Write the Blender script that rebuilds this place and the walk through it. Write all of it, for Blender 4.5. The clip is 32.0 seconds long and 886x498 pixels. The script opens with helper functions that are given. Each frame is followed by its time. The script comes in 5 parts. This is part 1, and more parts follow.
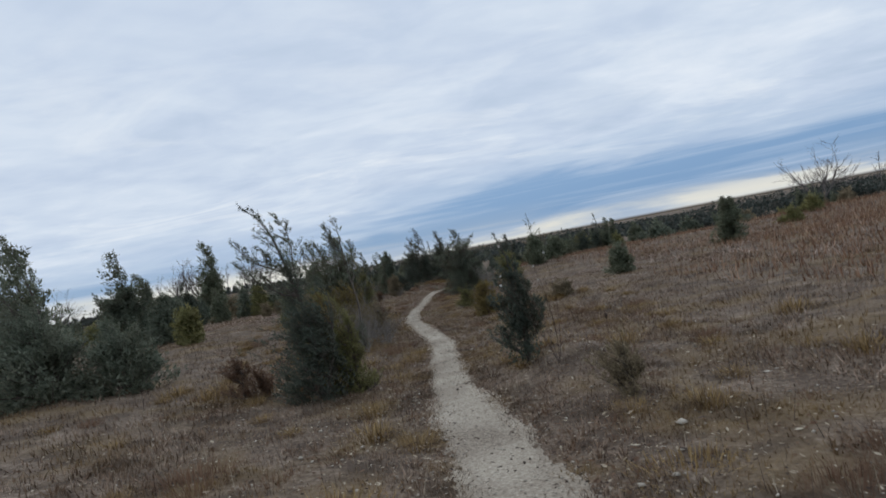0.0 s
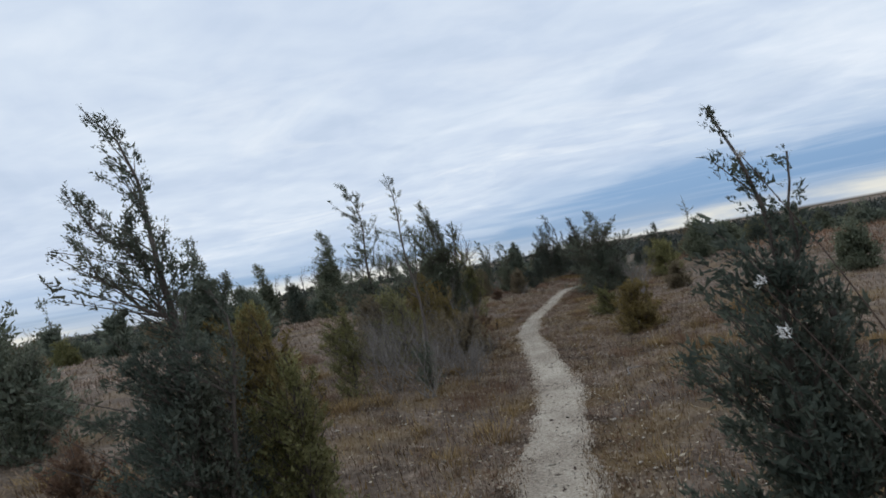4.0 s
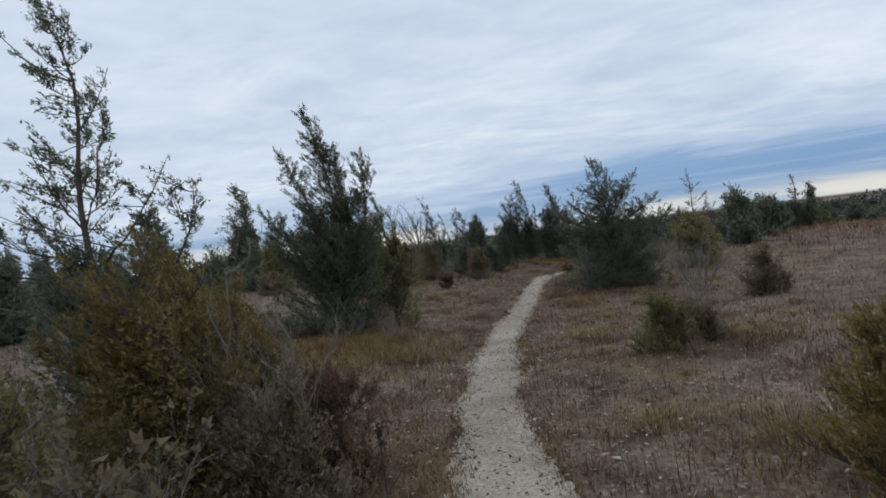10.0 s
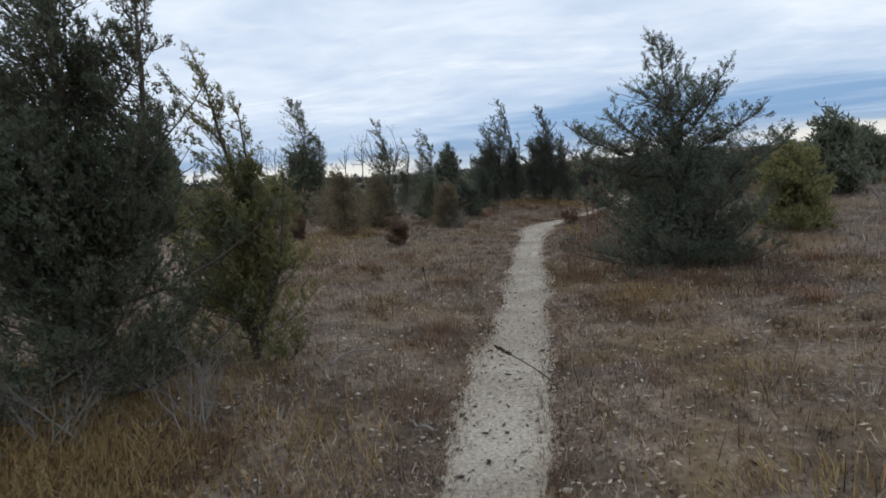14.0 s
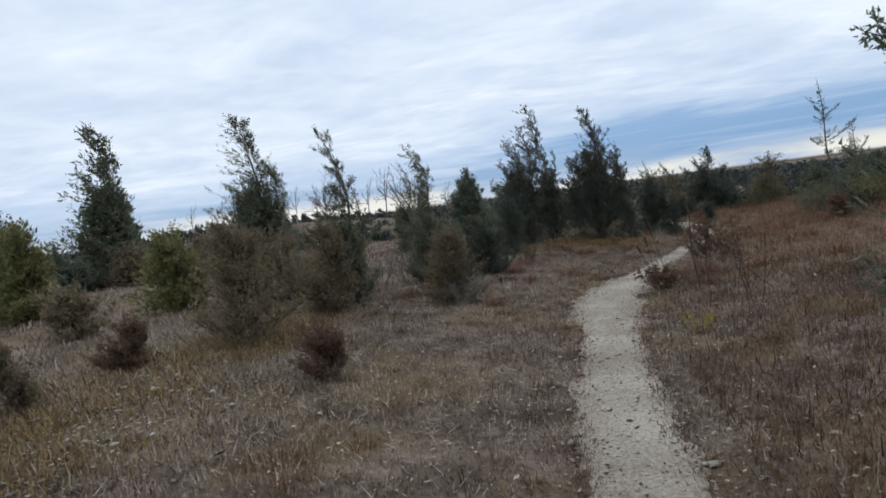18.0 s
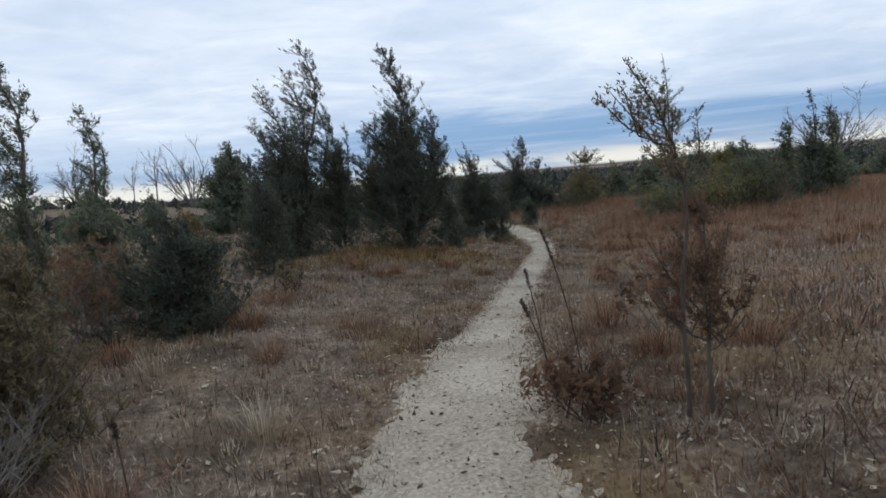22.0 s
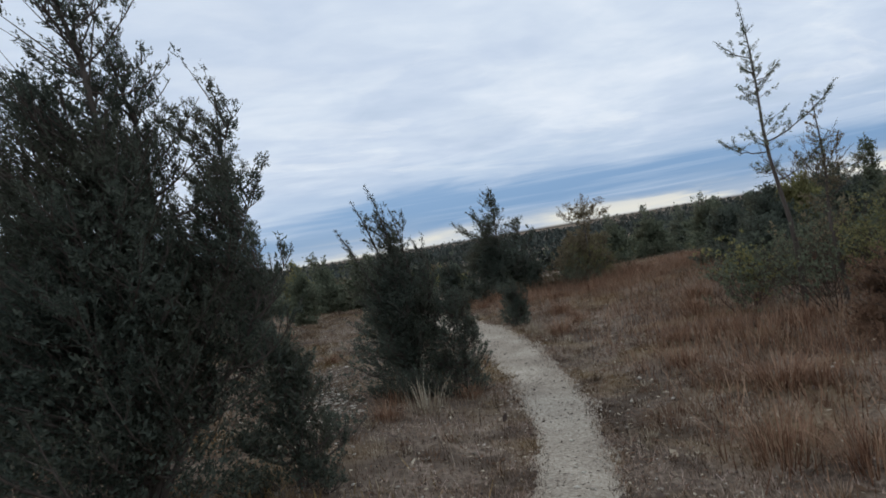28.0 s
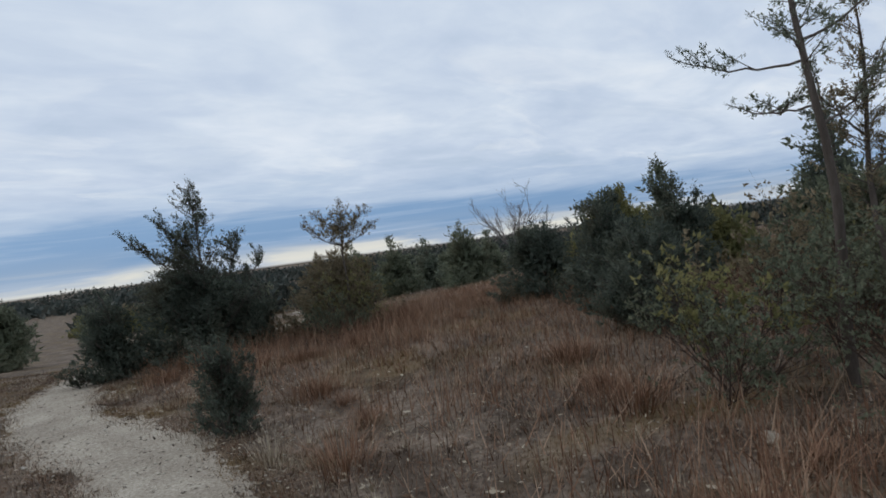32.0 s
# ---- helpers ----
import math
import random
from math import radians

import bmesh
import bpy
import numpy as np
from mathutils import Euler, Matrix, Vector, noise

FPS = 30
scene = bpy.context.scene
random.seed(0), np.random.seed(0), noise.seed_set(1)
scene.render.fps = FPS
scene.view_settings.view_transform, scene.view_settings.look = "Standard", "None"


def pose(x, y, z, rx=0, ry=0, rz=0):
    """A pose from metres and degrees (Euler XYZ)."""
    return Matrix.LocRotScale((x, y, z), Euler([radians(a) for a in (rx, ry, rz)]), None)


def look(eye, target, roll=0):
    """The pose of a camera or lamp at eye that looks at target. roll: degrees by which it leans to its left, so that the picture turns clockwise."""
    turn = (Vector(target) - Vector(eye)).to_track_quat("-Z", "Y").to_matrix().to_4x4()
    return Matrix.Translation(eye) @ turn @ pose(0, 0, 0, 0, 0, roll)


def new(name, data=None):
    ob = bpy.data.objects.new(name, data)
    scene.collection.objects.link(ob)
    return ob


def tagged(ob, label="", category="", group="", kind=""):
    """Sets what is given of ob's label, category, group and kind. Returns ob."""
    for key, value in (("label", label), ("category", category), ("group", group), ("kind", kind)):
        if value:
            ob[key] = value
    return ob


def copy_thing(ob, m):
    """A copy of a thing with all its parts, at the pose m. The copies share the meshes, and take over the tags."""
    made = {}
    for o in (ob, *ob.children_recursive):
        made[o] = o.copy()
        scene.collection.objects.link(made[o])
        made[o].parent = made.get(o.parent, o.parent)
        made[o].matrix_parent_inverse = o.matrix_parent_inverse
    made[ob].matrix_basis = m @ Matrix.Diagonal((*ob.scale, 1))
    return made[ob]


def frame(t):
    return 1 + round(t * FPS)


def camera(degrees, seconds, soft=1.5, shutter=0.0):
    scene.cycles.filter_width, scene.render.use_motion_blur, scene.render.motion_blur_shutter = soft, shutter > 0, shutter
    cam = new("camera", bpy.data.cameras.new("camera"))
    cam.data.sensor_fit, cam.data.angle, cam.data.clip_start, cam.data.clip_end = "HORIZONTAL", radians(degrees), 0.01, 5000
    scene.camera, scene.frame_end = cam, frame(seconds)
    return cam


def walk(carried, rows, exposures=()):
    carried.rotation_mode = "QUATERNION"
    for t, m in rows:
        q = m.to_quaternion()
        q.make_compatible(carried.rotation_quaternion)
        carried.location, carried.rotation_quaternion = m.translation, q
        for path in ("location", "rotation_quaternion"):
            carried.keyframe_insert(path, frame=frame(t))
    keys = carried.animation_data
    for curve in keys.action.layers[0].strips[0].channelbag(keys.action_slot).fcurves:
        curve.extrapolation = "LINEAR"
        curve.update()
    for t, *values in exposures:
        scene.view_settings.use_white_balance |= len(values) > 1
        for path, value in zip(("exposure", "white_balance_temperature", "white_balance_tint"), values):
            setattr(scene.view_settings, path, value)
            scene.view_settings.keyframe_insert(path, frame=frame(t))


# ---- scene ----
cam = camera(75.1, 32.0, soft=1.7, shutter=0.12)
# seconds, place in metres, turn in degrees
ROWS = [
    (0, 0.021, -0.203, 1.501, 90.44, 10.66, -0.22),
    (0.5, 0.107, 0.406, 1.497, 91.38, 10.82, 4.48),
    (1, 0.185, 1.027, 1.481, 91.96, 10.93, 10.67),
    (1.5, 0.258, 1.659, 1.456, 94.05, 10.37, 22.47),
    (2, 0.328, 2.317, 1.416, 93.1, 10.56, 15.54),
    (2.5, 0.375, 2.987, 1.372, 92.58, 10.47, 13.14),
    (4.5, 0.187, 5.66, 1.255, 92.01, 10.11, 13.62),
    (5, 0.155, 6.334, 1.249, 91.43, 9.93, 11.83),
    (5.5, 0.133, 7, 1.244, 91.08, 10.39, 8.06),
    (6, 0.105, 7.659, 1.23, 90.23, 10.03, 3.37),
    (6.5, 0.065, 8.299, 1.219, 89.74, 9.6, 0.69),
    (7, -0.003, 8.896, 1.204, 89.36, 9.65, 2.01),
    (7.5, -0.113, 9.494, 1.161, 89.47, 9.46, 5.23),
    (8, -0.244, 10.177, 1.088, 89.74, 9.23, 8.02),
    (8.5, -0.348, 10.927, 1.024, 88.8, 9.18, 9.56),
    (9, -0.427, 11.636, 0.999, 87.83, 8.99, 9.64),
    (9.5, -0.505, 12.285, 1.007, 87.87, 7.88, 9.66),
    (10, -0.592, 12.946, 1.027, 89.34, 6.73, 9.78),
    (10.5, -0.688, 13.651, 1.042, 89.16, 5.38, 9.45),
    (11, -0.787, 14.365, 1.05, 87.76, 4.64, 9.01),
    (11.5, -0.873, 15.057, 1.052, 85.63, 4.48, 7.96),
    (12, -0.953, 15.721, 1.048, 84.78, 4.53, 7.44),
    (12.5, -1.038, 16.375, 1.032, 83.9, 4.37, 7.48),
    (13, -1.124, 17.059, 1.002, 83.13, 4.64, 7.53),
    (13.5, -1.179, 17.828, 0.977, 82.56, 4.36, 7.45),
    (14, -1.151, 18.698, 0.997, 82.41, 4.57, 7.09),
    (14.5, -1.101, 19.572, 1.047, 82.35, 4.72, 5.6),
    (16.5, -1.404, 22.799, 1.092, 85.04, 7.11, 10.04),
    (17, -1.432, 23.537, 1.087, 86.26, 8.04, 11.86),
    (17.5, -1.431, 24.257, 1.076, 86.45, 7.2, 11.12),
    (18, -1.384, 25.001, 1.063, 85.71, 7.45, 10.12),
    (18.5, -1.309, 25.763, 1.046, 84.93, 7.35, 9.05),
    (19, -1.234, 26.534, 1.01, 85.18, 7.85, 7.29),
    (19.5, -1.172, 27.318, 0.946, 84.77, 6.96, 6.58),
    (20, -1.122, 28.11, 0.88, 84.11, 5.95, 2.36),
    (20.5, -1.094, 28.874, 0.846, 83.36, 6.22, -0.4),
    (21, -1.095, 29.592, 0.843, 82.3, 3.84, -7.82),
    (21.5, -1.101, 30.273, 0.84, 82.59, 4.37, -10.23),
    (22, -1.066, 30.929, 0.82, 83.01, 5, -9.55),
    (22.5, -0.968, 31.584, 0.796, 82.85, 5.46, -9.16),
    (23, -0.829, 32.258, 0.784, 82.85, 6.04, -9.54),
    (23.5, -0.689, 32.937, 0.778, 83.56, 6.41, -10.15),
    (24, -0.566, 33.6, 0.765, 83.61, 6.6, -10.59),
    (24.5, -0.442, 34.266, 0.74, 84.19, 7.66, -9.93),
    (25, -0.277, 34.96, 0.707, 85.06, 7.58, -11.02),
    (25.5, -0.066, 35.622, 0.689, 85.97, 7.45, -12.55),
    (27.5, 0.938, 37.5, 0.835, 88.79, 9.33, -12.4),
    (28, 1.165, 38.094, 0.841, 89.62, 9.43, -12.1),
    (28.5, 1.409, 38.755, 0.83, 89.93, 10.12, -11.45),
    (29, 1.687, 39.456, 0.791, 90.42, 10.38, -12.38),
    (29.5, 1.975, 40.159, 0.733, 91.3, 9.8, -15.18),
    (30, 2.235, 40.842, 0.676, 91.7, 9.54, -20.91),
    (30.5, 2.438, 41.499, 0.635, 92.34, 8.98, -22.52),
    (31, 2.595, 42.147, 0.603, 92.63, 9.15, -26.45),
    (31.5, 2.758, 42.802, 0.563, 91.4, 8.06, -34.81),
    (32, 2.986, 43.453, 0.51, 89.55, 7.6, -39.69),
]
EXPOSURES = [(0.0, -0.1), (2.5, -0.12), (4.5, 0.0), (5.2, 0.0), (6.0, -0.1), (7.2, -0.06), (9.3, 0.05), (10.0, -0.08), (10.7, 0.05), (13.0, 0.12), (16.5, 0.05), (18.0, 0.13), (24.0, 0.12), (25.5, 0.02), (28.0, -0.05), (29.0, 0.0), (30.0, -0.18), (31.0, -0.1), (32.0, -0.14)]
walk(cam, [(t, pose(x, y, z, a, b, c)) for t, x, y, z, a, b, c in ROWS], EXPOSURES)

# ---- world and sun ----
R = random.Random(7)
WIND = np.array((-0.85, 0.1, 0.0))


def nodes(tree):
    """A short way to add nodes: n(type, inputs as index or name: value or socket, attributes)."""
    def n(kind, ins=None, **attrs):
        node = tree.nodes.new(kind)
        for key, value in attrs.items():
            setattr(node, key, value)
        for key, value in (ins or {}).items():
            if isinstance(value, bpy.types.NodeSocket):
                tree.links.new(value, node.inputs[key])
            else:
                node.inputs[key].default_value = value
        return node
    return n


def ramp(n, fac, stops, ease=False):
    node = n("ShaderNodeValToRGB", {0: fac})
    cr = node.color_ramp
    cr.interpolation = "EASE" if ease else "LINEAR"
    while len(cr.elements) < len(stops):
        cr.elements.new(0.5)
    for el, (p, c) in zip(cr.elements, stops):
        el.position, el.color = p, (c, c, c, 1) if isinstance(c, (int, float)) else (*c, 1)
    return node.outputs[0]


def math2(n, op, a, b=0.0, clamp=False):
    return n("ShaderNodeMath", {0: a, 1: b}, operation=op, use_clamp=clamp).outputs[0]


def mix(n, fac, a, b, blend="MIX"):
    return n("ShaderNodeMix", {0: fac, 6: a if isinstance(a, bpy.types.NodeSocket) else (*a, 1), 7: b if isinstance(b, bpy.types.NodeSocket) else (*b, 1)},
             data_type="RGBA", blend_type=blend).outputs[2]


SUN_EL, SUN_AZ = radians(32), radians(35)      # azimuth to the left of +y


def make_world():
    w = bpy.data.worlds.new("overcast_sky")
    scene.world = w
    w.use_nodes = True
    t = w.node_tree
    t.nodes.clear()
    n = nodes(t)
    co = n("ShaderNodeTexCoord").outputs["Generated"]
    sep = n("ShaderNodeSeparateXYZ", {0: co}).outputs
    z = math2(n, "MAXIMUM", sep[2], 0.004)
    # the cloud deck as a level sheet
    u, v = math2(n, "DIVIDE", sep[0], math2(n, "ADD", z, 0.13)), math2(n, "DIVIDE", sep[1], math2(n, "ADD", z, 0.13))
    plane = n("ShaderNodeCombineXYZ", {0: u, 1: v, 2: 0.0}).outputs[0]
    turned = n("ShaderNodeMapping", {0: plane, "Rotation": (0, 0, radians(18)), "Scale": (0.75, 1.0, 1), "Location": (1.3, 0.4, 0)}).outputs[0]
    big = n("ShaderNodeTexNoise", {"Vector": turned, "Scale": 1.0, "Detail": 5.0, "Roughness": 0.5, "Distortion": 0.5}).outputs[0]
    fine = n("ShaderNodeTexNoise", {"Vector": n("ShaderNodeMapping", {0: plane, "Rotation": (0, 0, radians(18)), "Scale": (0.7, 0.95, 1)}).outputs[0],
                                   "Scale": 2.8, "Detail": 6.0, "Roughness": 0.55, "Distortion": 0.8}).outputs[0]
    lumps = n("ShaderNodeTexNoise", {"Vector": turned, "Scale": 6.5, "Detail": 4.0, "Roughness": 0.5, "Distortion": 0.3}).outputs[0]
    body = math2(n, "ADD", math2(n, "ADD", math2(n, "MULTIPLY", big, 0.54), math2(n, "MULTIPLY", fine, 0.3)), math2(n, "MULTIPLY", lumps, 0.16))
    cloud = ramp(n, body, [(0.33, (0.52, 0.63, 0.785)), (0.45, (0.605, 0.705, 0.86)), (0.54, (0.685, 0.78, 0.91)), (0.67, (0.82, 0.89, 0.985))])
    # clear air below the far edge of the deck, which lies lowest away to the left
    sky = n("ShaderNodeTexSky", sky_type="NISHITA", sun_disc=False, sun_elevation=SUN_EL, sun_rotation=-SUN_AZ).outputs[0]
    clear = mix(n, 1.0, n("ShaderNodeVectorMath", {0: sky, "Scale": 0.055}, operation="SCALE").outputs[0], (0.62, 0.78, 1.0), "MULTIPLY")
    blue = mix(n, 0.8, clear, ramp(n, sep[2], [(0.0, (0.52, 0.63, 0.80)), (0.04, (0.23, 0.40, 0.68)), (0.09, (0.28, 0.45, 0.72)), (0.16, (0.40, 0.56, 0.79))]))
    az = n("ShaderNodeMath", {0: sep[0], 1: sep[1]}, operation="ARCTAN2").outputs[0]
    bow = math2(n, "MULTIPLY", math2(n, "SUBTRACT", az, 0.38), 2.1)
    edge = n("ShaderNodeMath", {0: math2(n, "POWER", 2.718, math2(n, "MULTIPLY", math2(n, "MULTIPLY", bow, bow), -1.0)), 1: 0.058, 2: 0.056}, operation="MULTIPLY_ADD").outputs[0]
    low = n("ShaderNodeMapping", {0: co, "Scale": (1.5, 1.5, 15)}).outputs[0]
    streak = n("ShaderNodeTexNoise", {"Vector": low, "Scale": 1.9, "Detail": 7.0, "Roughness": 0.55, "Distortion": 0.35}).outputs[0]
    rise = math2(n, "SUBTRACT", math2(n, "ADD", sep[2], math2(n, "MULTIPLY", math2(n, "SUBTRACT", streak, 0.5), 0.13)), edge)
    deck = ramp(n, n("ShaderNodeMath", {0: rise, 1: 6.5, 2: 0.5}, operation="MULTIPLY_ADD", use_clamp=True).outputs[0], [(0.3, 0.0), (0.52, 0.55), (0.85, 1.0)], True)
    # bright streaks low over the horizon
    band = ramp(n, sep[2], [(0.0, 0.6), (0.01, 0.9), (0.022, 0.72), (0.034, 0.1), (0.065, 0.0)])
    band2 = math2(n, "MULTIPLY", band, ramp(n, streak, [(0.42, 0.08), (0.55, 1.0)]), True)
    # thin bright slivers where the deck breaks up, and faint veils across the clear air
    shreds = n("ShaderNodeTexNoise", {"Vector": n("ShaderNodeMapping", {0: plane, "Rotation": (0, 0, radians(10)), "Scale": (0.8, 1.5, 1)}).outputs[0], "Scale": 1.25, "Detail": 8.0, "Roughness": 0.58, "Distortion": 0.9}).outputs[0]
    low_down = ramp(n, sep[2], [(0.04, 0.0), (0.10, 1.0), (0.22, 0.75), (0.42, 0.15)])
    cloud = mix(n, math2(n, "MULTIPLY", ramp(n, shreds, [(0.54, 0.0), (0.72, 0.8)]), low_down), cloud, (0.90, 0.95, 1.0))
    cloud = mix(n, math2(n, "MULTIPLY", ramp(n, shreds, [(0.32, 0.35), (0.46, 0.0)]), low_down), cloud, (0.46, 0.57, 0.74))
    veil = n("ShaderNodeTexNoise", {"Vector": n("ShaderNodeMapping", {0: co, "Scale": (1.2, 1.2, 34)}).outputs[0], "Scale": 2.2, "Detail": 5.0, "Roughness": 0.55, "Distortion": 0.3}).outputs[0]
    blue = mix(n, ramp(n, veil, [(0.48, 0.0), (0.7, 0.42)]), blue, (0.60, 0.71, 0.86))
    col = mix(n, deck, blue, cloud)
    col = mix(n, band2, col, (0.86, 0.84, 0.75))
    ground = mix(n, ramp(n, sep[2], [(0.0, 1.0), (0.002, 0.0)]), col, (0.10, 0.085, 0.07))
    bg = n("ShaderNodeBackground", {0: ground, 1: 1.0})
    t.links.new(bg.outputs[0], n("ShaderNodeOutputWorld").inputs[0])


make_world()
sun = new("sun", bpy.data.lights.new("sun", "SUN"))
sun.data.energy, sun.data.angle, sun.data.color = 0.5, radians(30), (1.0, 0.96, 0.9)
sun.matrix_world = look((-40 * math.sin(SUN_AZ), 40 * math.cos(SUN_AZ), 40 * math.tan(SUN_EL)), (0, 0, 0))


# ---- materials ----
def surface(name, stops, scale, rough=0.9, bump=0.3, patch=0.12, island=0.0, rand=0.0, spec=0.2, stretch=(1, 1, 1), patchy=None, patch_two=None, detail=6.0, dist=0.02):
    m = bpy.data.materials.new(name)
    m.use_nodes = True
    t = m.node_tree
    t.nodes.clear()
    n = nodes(t)
    co = n("ShaderNodeMapping", {0: n("ShaderNodeTexCoord").outputs["Object"], "Scale": stretch}).outputs[0]
    a = n("ShaderNodeTexNoise", {"Vector": co, "Scale": scale, "Detail": detail, "Roughness": 0.65}).outputs[0]
    b = n("ShaderNodeTexNoise", {"Vector": co, "Scale": scale * patch, "Detail": 3.0, "Distortion": 0.6}).outputs[0]
    f = math2(n, "ADD", math2(n, "MULTIPLY", a, 0.6), math2(n, "MULTIPLY", b, 0.4))
    if island:
        i = n("ShaderNodeNewGeometry").outputs["Random Per Island"]
        f = math2(n, "ADD", math2(n, "MULTIPLY", f, 1 - island), math2(n, "MULTIPLY", i, island))
    if rand:
        r = n("ShaderNodeObjectInfo").outputs["Random"]
        f = math2(n, "ADD", f, math2(n, "MULTIPLY", math2(n, "SUBTRACT", r, 0.5), rand))
    col = ramp(n, f, stops)
    if patchy:
        wide = n("ShaderNodeTexNoise", {"Vector": co, "Scale": patchy[0], "Detail": 4.0, "Distortion": 0.5}).outputs[0]
        col = mix(n, ramp(n, wide, [(patchy[1], 0.0), (patchy[2], patchy[4])]), col, patchy[3])
    if patch_two:
        mid = n("ShaderNodeTexNoise", {"Vector": co, "Scale": patch_two[0], "Detail": 5.0, "Distortion": 0.4}).outputs[0]
        col = mix(n, ramp(n, mid, [(patch_two[1], 0.0), (patch_two[2], patch_two[4])]), col, patch_two[3])
    p = n("ShaderNodeBsdfPrincipled", {"Base Color": col, "Roughness": rough, "Specular IOR Level": spec})
    if bump:
        t.links.new(n("ShaderNodeBump", {"Height": a, "Strength": bump, "Distance": dist}).outputs[0], p.inputs["Normal"])
    t.links.new(p.outputs[0], n("ShaderNodeOutputMaterial").inputs[0])
    return m


def leafy(name, stops, rand=0.12, glow=0.52):
    """Foliage: part of the light passes through the sprays."""
    m = surface(name, stops, 2.5, 0.75, 0.0, 0.4, island=0.3, rand=rand, spec=0.2, patchy=(1.1, 0.47, 0.68, (0.10, 0.078, 0.042), 0.6))
    t = m.node_tree
    n = nodes(t)
    p = [q for q in t.nodes if q.type == "BSDF_PRINCIPLED"][0]
    out = [q for q in t.nodes if q.type == "OUTPUT_MATERIAL"][0]
    col = p.inputs["Base Color"].links[0].from_socket
    thin = n("ShaderNodeBsdfTranslucent", {0: col})
    t.links.new(n("ShaderNodeMixShader", {0: glow, 1: p.outputs[0], 2: thin.outputs[0]}).outputs[0], out.inputs[0])
    return m


